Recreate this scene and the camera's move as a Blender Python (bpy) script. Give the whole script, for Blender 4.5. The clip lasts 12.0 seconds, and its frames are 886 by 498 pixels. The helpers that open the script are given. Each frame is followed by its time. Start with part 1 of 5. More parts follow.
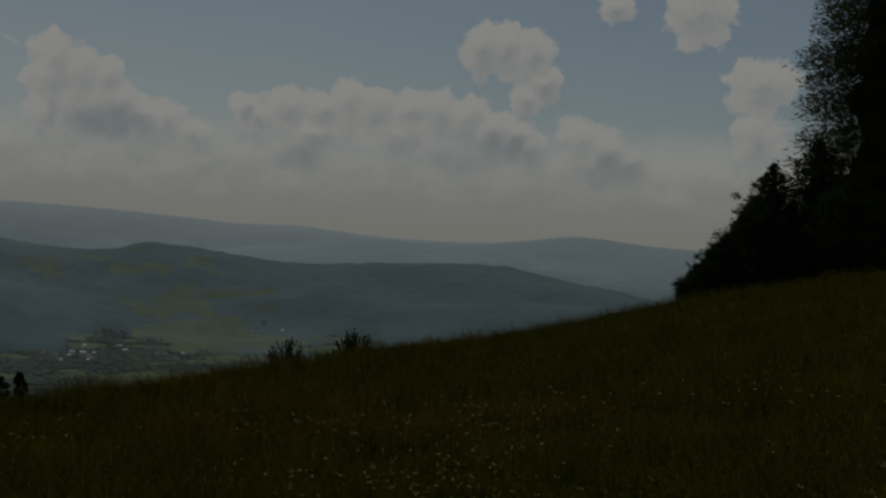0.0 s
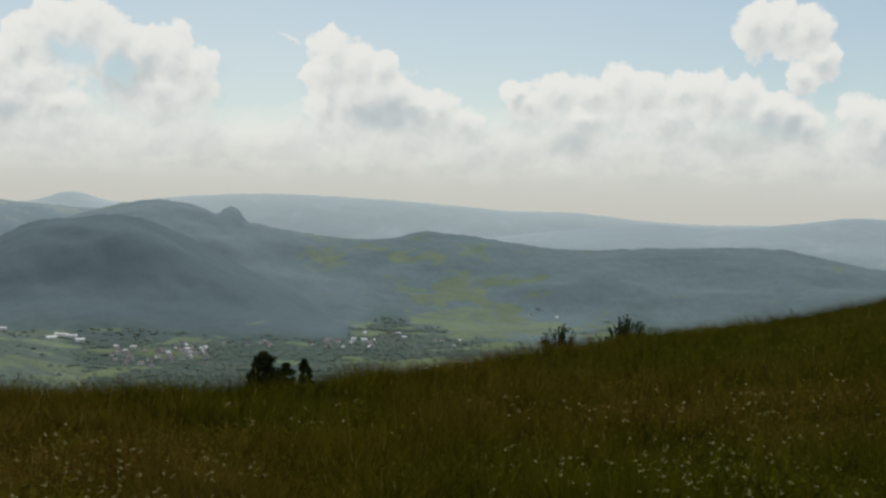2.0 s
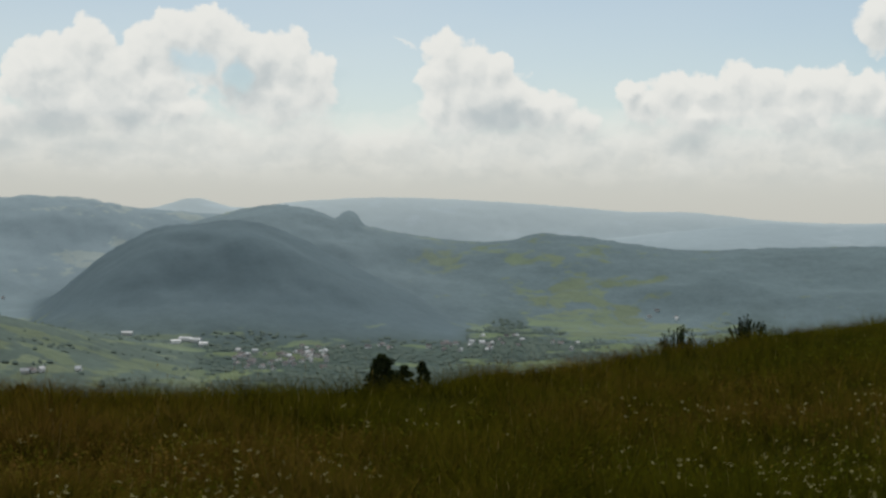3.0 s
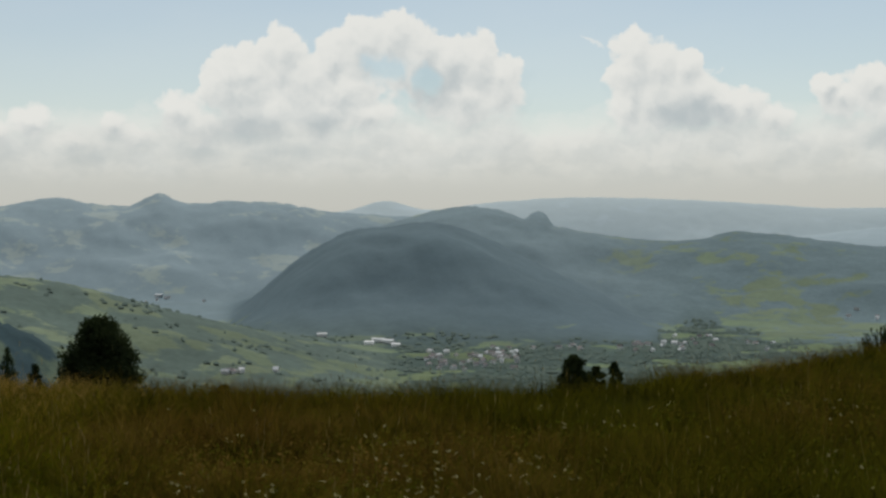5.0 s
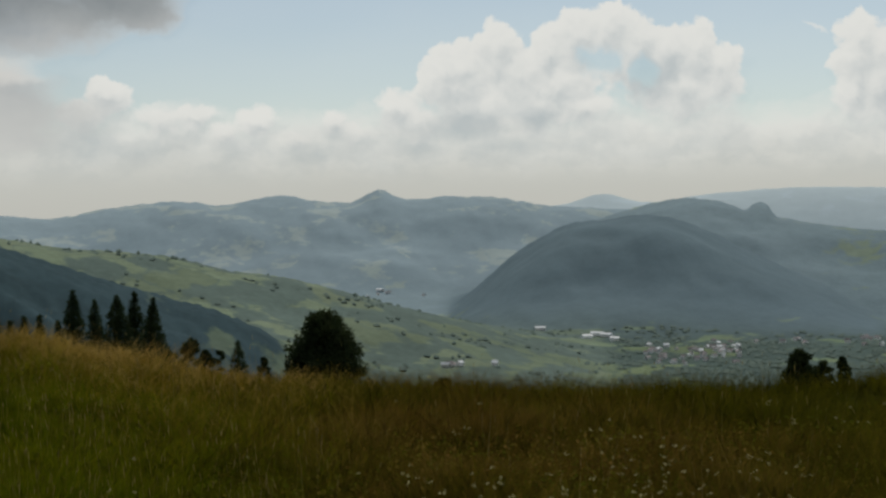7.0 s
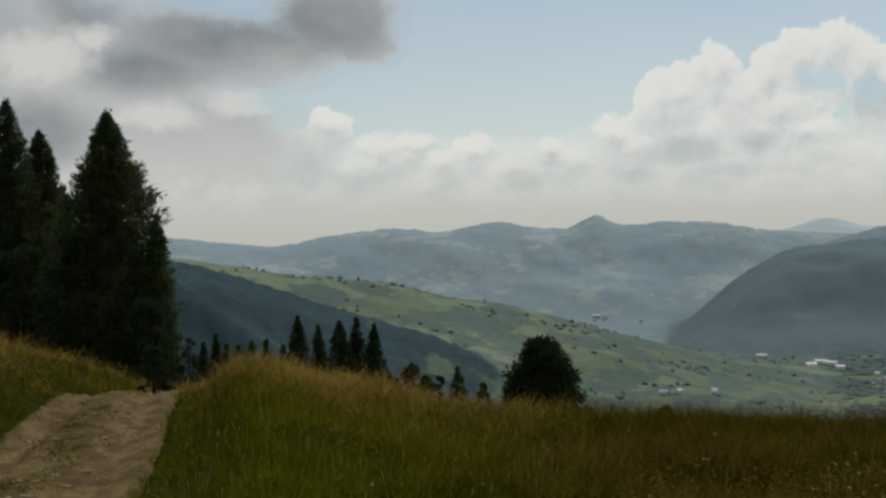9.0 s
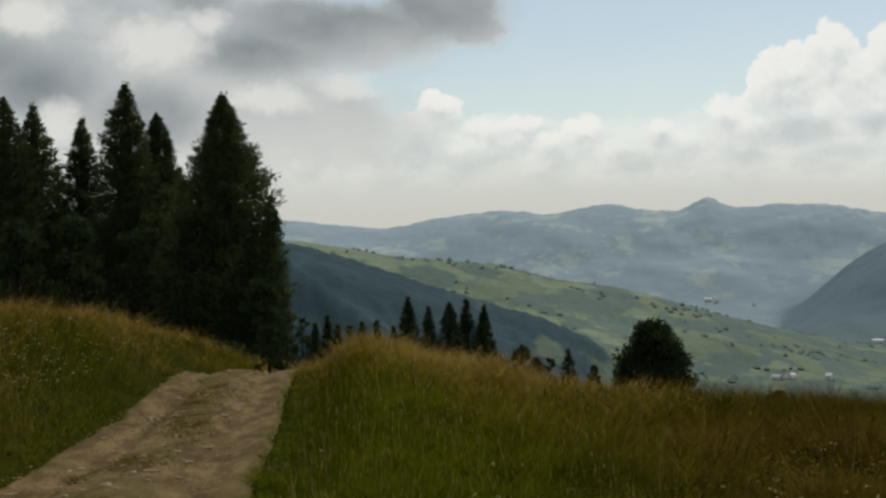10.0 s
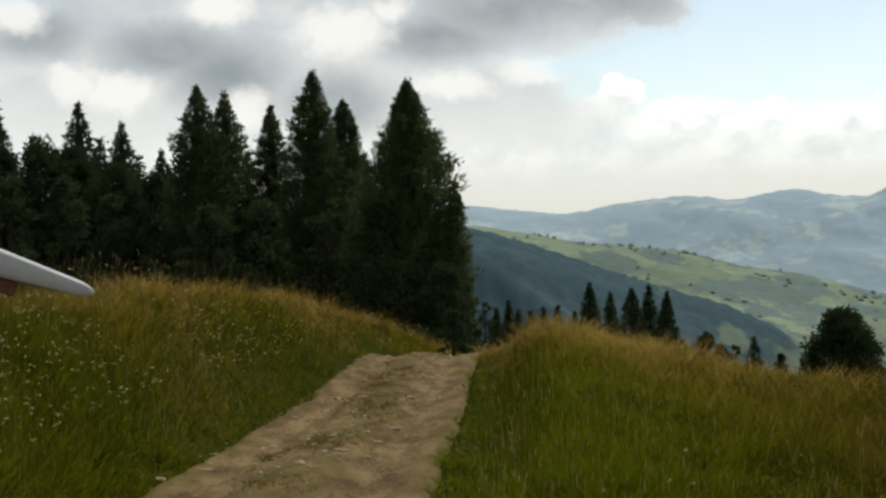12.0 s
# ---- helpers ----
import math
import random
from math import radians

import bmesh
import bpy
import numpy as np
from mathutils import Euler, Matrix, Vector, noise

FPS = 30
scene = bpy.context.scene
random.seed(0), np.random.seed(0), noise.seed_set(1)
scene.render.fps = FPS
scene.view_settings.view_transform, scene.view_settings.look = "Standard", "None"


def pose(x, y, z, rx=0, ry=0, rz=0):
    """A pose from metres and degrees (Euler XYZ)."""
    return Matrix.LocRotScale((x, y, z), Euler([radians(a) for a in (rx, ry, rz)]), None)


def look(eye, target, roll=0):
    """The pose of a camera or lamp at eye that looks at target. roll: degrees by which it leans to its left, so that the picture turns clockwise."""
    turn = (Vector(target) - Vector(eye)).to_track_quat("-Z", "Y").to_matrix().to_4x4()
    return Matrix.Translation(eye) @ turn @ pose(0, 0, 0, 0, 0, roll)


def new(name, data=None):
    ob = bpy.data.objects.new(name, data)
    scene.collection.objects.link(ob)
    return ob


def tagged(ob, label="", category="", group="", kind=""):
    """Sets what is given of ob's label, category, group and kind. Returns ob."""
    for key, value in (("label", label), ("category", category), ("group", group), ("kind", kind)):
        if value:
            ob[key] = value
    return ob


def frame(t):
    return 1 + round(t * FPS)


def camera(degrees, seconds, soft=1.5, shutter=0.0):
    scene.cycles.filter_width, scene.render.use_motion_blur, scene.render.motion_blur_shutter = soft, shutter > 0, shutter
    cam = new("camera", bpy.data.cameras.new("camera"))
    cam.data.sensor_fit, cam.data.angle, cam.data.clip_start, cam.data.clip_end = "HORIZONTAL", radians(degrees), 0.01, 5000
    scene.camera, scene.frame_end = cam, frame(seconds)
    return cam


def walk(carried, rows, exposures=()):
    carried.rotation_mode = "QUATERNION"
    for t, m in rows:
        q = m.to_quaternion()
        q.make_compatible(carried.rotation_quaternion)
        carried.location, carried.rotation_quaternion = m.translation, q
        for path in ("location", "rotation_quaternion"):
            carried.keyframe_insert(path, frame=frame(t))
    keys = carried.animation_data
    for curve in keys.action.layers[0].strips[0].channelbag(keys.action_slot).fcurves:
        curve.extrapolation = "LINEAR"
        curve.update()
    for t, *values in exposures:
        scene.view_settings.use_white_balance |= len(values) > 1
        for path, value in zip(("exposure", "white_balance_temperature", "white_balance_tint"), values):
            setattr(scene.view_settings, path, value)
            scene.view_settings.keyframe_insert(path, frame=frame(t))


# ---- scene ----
EYE = 1.65
cam = camera(35.0, 12.0, soft=2.6)
PATH = [
    (0.0, pose(0.00, 0.00, 1.661, 89.99, -2.47, 0.02)),
    (0.5, pose(-0.01, -0.01, 1.655, 89.49, -2.20, 2.50)),
    (1.0, pose(-0.02, 0.00, 1.654, 89.08, -1.80, 5.17)),
    (1.5, pose(0.00, 0.04, 1.655, 88.98, -0.78, 8.09)),
    (2.0, pose(0.03, 0.08, 1.658, 89.07, -1.43, 11.11)),
    (2.5, pose(0.05, 0.11, 1.649, 89.09, -1.06, 13.69)),
    (4.5, pose(0.01, 0.14, 1.643, 88.96, -0.52, 21.59)),
    (5.0, pose(0.00, 0.14, 1.646, 89.05, 0.04, 23.57)),
    (5.5, pose(-0.01, 0.13, 1.649, 89.21, -0.09, 25.39)),
    (6.0, pose(-0.02, 0.12, 1.649, 89.10, 0.32, 27.65)),
    (6.5, pose(-0.02, 0.11, 1.648, 88.95, 0.74, 30.04)),
    (8.5, pose(-0.08, 0.07, 1.658, 89.41, 0.65, 39.09)),
    (9.0, pose(-0.14, 0.07, 1.658, 90.05, 1.03, 41.20)),
    (9.5, pose(-0.18, 0.05, 1.656, 90.19, 0.62, 43.49)),
    (10.0, pose(-0.21, 0.04, 1.642, 89.40, 0.91, 45.65)),
    (10.5, pose(-0.24, 0.04, 1.636, 89.27, 0.35, 47.73)),
    (11.0, pose(-0.25, 0.03, 1.637, 89.48, 0.46, 49.66)),
    (11.5, pose(-0.27, 0.02, 1.629, 89.31, 0.26, 51.70)),
    (12.0, pose(-0.28, 0.02, 1.626, 88.91, 0.83, 53.01)),
]
walk(cam, PATH, exposures=[(0.0, -2.0), (0.3, -1.2), (0.6, -0.55), (1.0, -0.25), (1.5, -0.18), (2.5, -0.18), (5.0, -0.23), (6.5, -0.30), (8.5, -0.32), (9.5, -0.33), (10.0, -0.1), (10.5, -0.08), (11.0, 0.0), (11.4, 0.19), (12.0, 0.34)])

# ---- light ----
SUN_AZ, SUN_EL = 17.0, 52.0   # degrees to the left of +y, and above the horizon


def toward(az, el):
    a, e = radians(az), radians(el)
    return Vector((-math.sin(a) * math.cos(e), math.cos(a) * math.cos(e), math.sin(e)))


sun = new("sun", bpy.data.lights.new("sun", "SUN"))
sun.data.energy, sun.data.angle, sun.data.color = 2.65, radians(4), (1.0, 0.95, 0.87)
sun.matrix_world = look(toward(SUN_AZ, SUN_EL) * 100, (0, 0, 0))


class Nodes:
    """Short hand for wiring a node tree."""

    def __init__(self, tree):
        self.tree = tree
        tree.nodes.clear()

    def add(self, kind, **values):
        n = self.tree.nodes.new(kind)
        for key, value in values.items():
            setattr(n, key, value)
        return n

    def wire(self, a, b):
        self.tree.links.new(a, b)

    def put(self, socket, value):
        if isinstance(value, bpy.types.NodeSocket):
            self.wire(value, socket)
        else:
            socket.default_value = value

    def math(self, op, a, b=0.0, c=0.0, clamp=False):
        n = self.add("ShaderNodeMath", operation=op, use_clamp=clamp)
        for s, v in zip(n.inputs, (a, b, c)):
            self.put(s, v)
        return n.outputs[0]

    def vec(self, op, a, b=None):
        n = self.add("ShaderNodeVectorMath", operation=op)
        self.put(n.inputs[0], a)
        if b is not None:
            self.put(n.inputs[1], b)
        return n.outputs["Value"] if op in ("LENGTH", "DOT_PRODUCT") else n.outputs[0]

    def noise(self, vector, scale, detail=4.0, rough=0.55, out=0):
        n = self.add("ShaderNodeTexNoise")
        if vector is not None:
            self.wire(vector, n.inputs["Vector"])
        n.inputs["Scale"].default_value, n.inputs["Detail"].default_value, n.inputs["Roughness"].default_value = scale, detail, rough
        return n.outputs[out]

    def ramp(self, value, lo, hi, a=0.0, b=1.0):
        n = self.add("ShaderNodeMapRange", interpolation_type="SMOOTHSTEP")
        for s, v in zip(n.inputs, (value, lo, hi, a, b)):
            self.put(s, v)
        return n.outputs[0]

    def mix(self, fac, a, b):
        n = self.add("ShaderNodeMix", data_type="RGBA")
        self.put(n.inputs[0], fac)
        for s, v in ((n.inputs[6], a), (n.inputs[7], b)):
            self.put(s, (*v, 1.0) if isinstance(v, tuple) else v)
        return n.outputs[2]


# The clouds, as puffs: azimuth, elevation, half width, half height, in degrees
# the great heap, and the blue seen through it
HEAP = [(32.4, 6.05, 1.04, 0.92), (31.5, 6.18, 1.38, 1.04), (30.1, 6.94, 1.11, 1.11), (29.2, 5.86, 1.61, 1.38), (28.0, 6.82, 0.97, 0.97), (26.9, 7.42, 1.27, 1.04), (25.5, 7.69, 1.38, 1.06), (24.3, 7.02, 1.11, 1.04), (23.2, 6.74, 1.11, 0.97), (22.1, 6.74, 1.11, 1.01), (21.2, 6.10, 0.88, 0.92), (27.6, 5.53, 1.38, 1.27), (22.7, 5.20, 1.61, 1.04), (34.1, 4.56, 1.04, 0.88), (33.3, 3.89, 1.27, 0.81), (30.5, 4.60, 1.38, 0.81), (28.7, 4.39, 1.38, 1.04), (26.6, 4.63, 1.15, 0.58)]
GAPS = [(25.9, 6.38, 1.15, 0.69), (24.2, 5.88, 0.69, 0.69), (35.4, 4.54, 0.69, 0.69)]
# the tall cloud over the saddle
TALL = [(15.8, 7.05, 0.88, 0.83), (15.9, 6.04, 0.97, 1.38), (14.8, 6.25, 1.15, 1.04), (13.7, 6.27, 0.76, 0.76), (13.4, 5.33, 1.15, 1.04), (14.6, 4.90, 2.07, 1.04), (12.4, 4.98, 0.92, 0.69), (11.4, 4.91, 0.81, 0.58), (10.4, 4.34, 0.97, 0.51), (16.1, 4.92, 0.65, 0.92), (8.3, 5.61, 0.65, 0.41)]
# the low row
ROW = [(45.8, 5.24, 0.97, 0.58), (46.8, 4.38, 1.15, 0.69), (43.8, 4.24, 1.15, 0.58), (42.3, 4.34, 0.92, 0.51), (41.2, 3.71, 1.15, 0.46), (39.9, 4.19, 0.92, 0.53), (38.3, 3.43, 1.15, 0.46), (36.8, 4.14, 0.76, 0.46), (36.0, 3.62, 1.15, 0.58), (34.4, 4.72, 0.88, 0.65), (33.4, 4.13, 1.04, 0.69), (31.5, 4.47, 1.38, 0.81)]
# the long bank
BANK = [(8.4, 5.53, 0.46, 0.46), (7.8, 5.15, 0.81, 0.51), (6.4, 5.67, 1.04, 0.65), (5.2, 5.64, 1.11, 0.62), (4.1, 5.92, 0.92, 0.69), (3.0, 5.77, 1.15, 0.69), (1.7, 5.66, 1.15, 0.69), (0.5, 5.70, 1.04, 0.74), (-0.6, 5.55, 1.04, 0.69), (-1.7, 5.10, 0.92, 0.58), (-2.7, 4.87, 0.92, 0.65), (-3.3, 4.31, 0.81, 0.58), (5.5, 4.61, 1.84, 0.58), (2.1, 4.80, 2.07, 0.69), (-5.4, 4.86, 0.97, 0.65), (-6.4, 4.23, 1.04, 0.81), (-5.8, 3.68, 1.38, 0.92), (-7.3, 3.94, 0.65, 0.46)]
# loose clouds high up
LOOSE = [(-1.2, 8.33, 0.83, 0.88), (-2.1, 8.37, 0.92, 0.83), (-3.3, 8.13, 0.92, 0.88), (-3.8, 7.02, 0.83, 0.55), (-3.0, 6.32, 0.65, 0.55), (-12.5, 7.05, 1.38, 1.04), (-12.4, 5.04, 1.15, 1.15), (-10.0, 10.00, 1.38, 1.04), (-6.6, 10.16, 0.69, 0.58)]
# thick grey hearts and bases
GREY = [(6.0, 3.28, 0.88, 0.51), (-0.5, 3.45, 1.15, 0.58), (-2.3, 4.02, 1.38, 0.55), (-6.7, 3.46, 1.11, 0.74), (13.7, 4.46, 1.38, 0.74), (31.6, 4.07, 1.15, 0.74), (28.7, 4.16, 0.74, 0.46), (29.9, 2.90, 1.38, 0.37), (23.9, 5.54, 1.15, 0.92), (37.9, 2.71, 1.38, 0.46), (46.8, 3.01, 1.27, 0.88), (44.5, 2.64, 1.61, 0.51), (31.7, 3.87, 1.38, 0.65), (30.6, 2.65, 1.15, 0.28), (33.1, 2.82, 0.92, 0.37)]
# the sheet of cloud over the wood, its dark underside and its sunlit holes
MANTLE = [(45.6, 9.37, 3.23, 1.96), (49.9, 8.02, 5.76, 2.07), (54.4, 7.97, 6.91, 2.77), (56.7, 5.72, 6.91, 2.77), (44.2, 8.12, 1.61, 0.88), (60.9, 7.82, 6.91, 6.91), (66.1, 6.73, 9.68, 6.91), (76.4, 6.50, 9.22, 9.22), (51.5, 4.62, 5.76, 2.77), (57.8, 2.81, 8.76, 3.46)]
DARK = [(48.5, 9.37, 3.92, 1.38), (51.0, 8.68, 2.53, 1.27), (45.6, 9.26, 2.77, 1.38), (53.1, 7.43, 2.30, 0.88), (55.3, 9.83, 1.61, 0.69), (61.7, 5.99, 2.30, 1.38), (63.9, 6.98, 2.53, 1.04), (57.4, 4.84, 2.07, 1.15), (69.1, 7.56, 1.84, 0.92)]
LIT = [(56.8, 7.82, 1.96, 0.97), (55.1, 8.62, 0.92, 0.58), (49.2, 6.05, 1.6, 0.5), (52.5, 5.5, 1.8, 0.6), (65.9, 5.30, 1.50, 0.81), (67.6, 5.62, 1.04, 0.81), (60.9, 4.63, 0.92, 0.97), (61.9, 8.66, 1.38, 0.69), (69.7, 8.40, 1.15, 0.92)]


def build_sky():
    world = bpy.data.worlds.new("sky")
    scene.world = world
    world.use_nodes = True
    n = Nodes(world.node_tree)
    way = n.add("ShaderNodeTexCoord").outputs["Generated"]
    xyz = n.add("ShaderNodeSeparateXYZ")
    n.wire(way, xyz.inputs[0])
    az = n.math("MULTIPLY", n.math("ARCTAN2", n.math("MULTIPLY", xyz.outputs[0], -1.0), xyz.outputs[1]), 57.2958)
    el = n.math("MULTIPLY", n.math("ARCSINE", xyz.outputs[2]), 57.2958)
    plain = n.add("ShaderNodeCombineXYZ")
    n.wire(az, plain.inputs[0]), n.wire(el, plain.inputs[1])
    plain = plain.outputs[0]
    swirl = n.vec("SUBTRACT", n.noise(plain, 1.1, 4.0, 0.6, out=1), (0.5, 0.5, 0.5))
    here = n.vec("ADD", plain, n.vec("MULTIPLY", swirl, (0.75, 0.65, 0.0)))

    def field(at, puffs, soft, sink=1.0):
        """How deep within the puffs; where sink is small they trail downwards."""
        top = None
        for a, e, w, h in puffs:
            off = n.vec("SUBTRACT", at, (a, e, 0.0))
            d = n.vec("LENGTH", n.vec("MAXIMUM", n.vec("MULTIPLY", off, (1 / w, 1 / h, 0.0)), n.vec("MULTIPLY", off, (-1 / w, -sink / h, 0.0))))
            if top is None:
                top = d
            else:
                m = n.add("ShaderNodeMath", operation="SMOOTH_MIN")
                n.put(m.inputs[0], top), n.put(m.inputs[1], d)
                m.inputs[2].default_value = soft
                top = m.outputs[0]
        return n.math("SUBTRACT", 1.0, top)

    def lumps(at, scale):
        v = n.add("ShaderNodeTexVoronoi", feature="SMOOTH_F1", voronoi_dimensions="2D")
        n.wire(at, v.inputs["Vector"])
        v.inputs["Scale"].default_value, v.inputs["Smoothness"].default_value = scale, 0.35
        return n.math("SUBTRACT", 0.45, v.outputs["Distance"])

    def billow(at):
        """Heads like those of a cauliflower, at two sizes, and frayed edges."""
        big = n.math("MULTIPLY", lumps(at, 1.0), 0.46)
        both = n.math("ADD", big, n.math("MULTIPLY", lumps(at, 2.6), 0.20))
        return n.math("ADD", both, n.math("MULTIPLY", n.math("SUBTRACT", n.noise(at, 1.4, 6.0, 0.6), 0.5), 0.70))

    def mass(at, soft):
        return n.math("MAXIMUM", field(at, HEAP + TALL + ROW + BANK, soft, 0.45), field(at, LOOSE, soft, 0.6))

    lit = n.vec("ADD", here, (0.10, 0.34, 0.0))
    heap, curls = mass(here, 0.32), billow(here)
    body = n.math("ADD", n.math("ADD", heap, curls), 0.10)
    gap = n.ramp(n.math("ADD", field(here, GAPS, 0.2), curls), -0.1, 0.7)
    # tops are crisp, bases melt into the haze
    loose = n.ramp(el, 3.0, 6.2, 0.55, 0.0)
    cover = n.ramp(body, n.math("SUBTRACT", -0.10, loose), n.math("ADD", 0.24, loose))
    cover = n.math("MULTIPLY", cover, n.math("SUBTRACT", 1.0, n.math("MULTIPLY", gap, 0.72)))
    # a thin wisp beside the tall cloud
    streak = n.add("ShaderNodeMapping", vector_type="TEXTURE")
    n.wire(here, streak.inputs["Vector"])
    streak.inputs["Location"].default_value, streak.inputs["Rotation"].default_value = (17.5, 7.35, 0.0), (0.0, 0.0, radians(27))
    streak.inputs["Scale"].default_value = (0.75, 0.12, 1.0)
    wisp = n.ramp(n.vec("LENGTH", n.vec("MULTIPLY", streak.outputs[0], (1.0, 1.0, 0.0))), 0.3, 1.4, 0.7, 0.0)
    cover = n.math("MAXIMUM", cover, wisp)
    # away from these, out of view, an added broken cover of clouds all round, seen from below
    roam = n.ramp(n.noise(way, 2.6, 5.0, 0.6), 0.36, 0.56)
    aside = n.math("MAXIMUM", n.ramp(n.math("ABSOLUTE", n.math("SUBTRACT", az, 28.0)), 46.0, 58.0), n.ramp(el, 12.0, 20.0))
    cover = n.math("MAXIMUM", cover, n.math("MULTIPLY", roam, aside))
    relief = n.math("ADD", n.math("MULTIPLY", n.math("SUBTRACT", curls, billow(lit)), 0.42), n.math("MULTIPLY", n.math("SUBTRACT", heap, mass(lit, 0.4)), 0.58))
    thick = n.ramp(n.math("ADD", field(here, GREY, 0.3), n.math("MULTIPLY", curls, 0.8)), -0.55, 0.75)
    bright = n.ramp(n.math("SUBTRACT", n.math("SUBTRACT", relief, n.math("MULTIPLY", body, 0.20)), n.math("MULTIPLY", thick, 0.30)), -0.66, 0.14)

    # the sheet over the wood: streaked along the wind
    drawn = n.vec("ADD", n.vec("MULTIPLY", here, (0.55, 1.0, 1.0)), (3.0, 0.0, 0.0))
    fray = n.math("SUBTRACT", n.noise(drawn, 0.42, 5.0, 0.52), 0.5)
    mantle = n.ramp(n.math("ADD", field(here, MANTLE, 0.35), n.math("MULTIPLY", fray, 1.1)), -0.20, 0.55)
    gloom = n.ramp(n.math("ADD", field(here, DARK, 0.35), n.math("MULTIPLY", fray, 1.7)), -0.62, 0.72)
    shine = n.ramp(n.math("ADD", field(here, LIT, 0.3), n.math("ADD", n.math("MULTIPLY", fray, 1.0), n.math("MULTIPLY", curls, 0.7))), -0.35, 0.55)
    # overhead, out of view, added grey cloud lowers the sky's fill light
    gloom = n.math("MAXIMUM", gloom, n.math("MULTIPLY", n.ramp(el, 12.0, 24.0), 0.75))

    sky = n.add("ShaderNodeTexSky", sky_type="NISHITA", sun_disc=False, sun_elevation=radians(SUN_EL), sun_rotation=radians(-SUN_AZ), altitude=900.0, air_density=1.1, dust_density=1.0, ozone_density=0.6)
    clear = n.add("ShaderNodeBackground")
    n.wire(n.vec("MULTIPLY", sky.outputs[0], (0.97, 1.015, 1.0)), clear.inputs[0])
    clear.inputs[1].default_value = 0.088
    veil = n.add("ShaderNodeBackground")
    low = n.mix(n.ramp(el, 0.0, 4.5), (0.605, 0.608, 0.565), (0.705, 0.722, 0.690))
    soft = n.ramp(n.math("ADD", n.noise(n.vec("MULTIPLY", here, (0.5, 1.0, 1.0)), 0.9, 5.0, 0.55), n.math("MULTIPLY", curls, 0.25)), 0.36, 0.64)
    low = n.mix(n.math("MULTIPLY", n.ramp(el, 1.2, 3.2), 0.8), low, n.mix(soft, (0.600, 0.628, 0.615), (0.780, 0.780, 0.735)))
    tone = n.mix(n.math("MAXIMUM", bright, wisp), (0.555, 0.610, 0.625), (0.92, 0.918, 0.872))
    under = n.mix(n.ramp(fray, -0.2, 0.2), (0.430, 0.468, 0.488), (0.600, 0.615, 0.605))
    under = n.mix(n.ramp(el, 3.0, 7.5, 0.85, 0.0), under, (0.645, 0.655, 0.630))
    under = n.mix(n.math("MULTIPLY", gloom, 0.92), under, n.mix(n.ramp(fray, -0.22, 0.2), (0.215, 0.245, 0.262), (0.345, 0.375, 0.385)))
    under = n.mix(n.math("MULTIPLY", shine, 0.85), under, (0.78, 0.772, 0.735))
    tone = n.mix(n.math("MAXIMUM", mantle, n.ramp(el, 12.0, 24.0)), tone, under)
    drift = n.math("ADD", el, n.math("MULTIPLY", n.math("SUBTRACT", n.noise(n.vec("MULTIPLY", here, (0.6, 1.0, 1.0)), 0.6, 5.0), 0.5), 2.6))
    murk = n.ramp(drift, 3.4, 5.9, 1.0, 0.0)
    fade = n.math("MULTIPLY", n.ramp(drift, 1.6, 4.6, 0.97, 0.0), n.math("SUBTRACT", 1.0, n.math("MULTIPLY", mantle, n.ramp(el, 2.0, 5.0, 0.0, 0.8))))
    n.wire(n.mix(fade, tone, low), veil.inputs[0])
    veil.inputs[1].default_value = 1.0
    thin = n.ramp(n.math("ADD", el, n.math("MULTIPLY", n.noise(n.vec("MULTIPLY", plain, (0.35, 1.0, 0.0)), 0.35, 5.0), 8.0)), 4.0, 22.0, n.ramp(az, -18.0, 22.0, 0.10, 0.38), 0.16)
    both = n.add("ShaderNodeMixShader")
    n.wire(n.math("MAXIMUM", n.math("MAXIMUM", n.math("MULTIPLY", cover, 0.97), mantle), n.math("MAXIMUM", n.math("MULTIPLY", murk, 0.93), thin)), both.inputs[0])
    n.wire(clear.outputs[0], both.inputs[1]), n.wire(veil.outputs[0], both.inputs[2])
    out = n.add("ShaderNodeOutputWorld")
    n.wire(both.outputs[0], out.inputs[0])


build_sky()


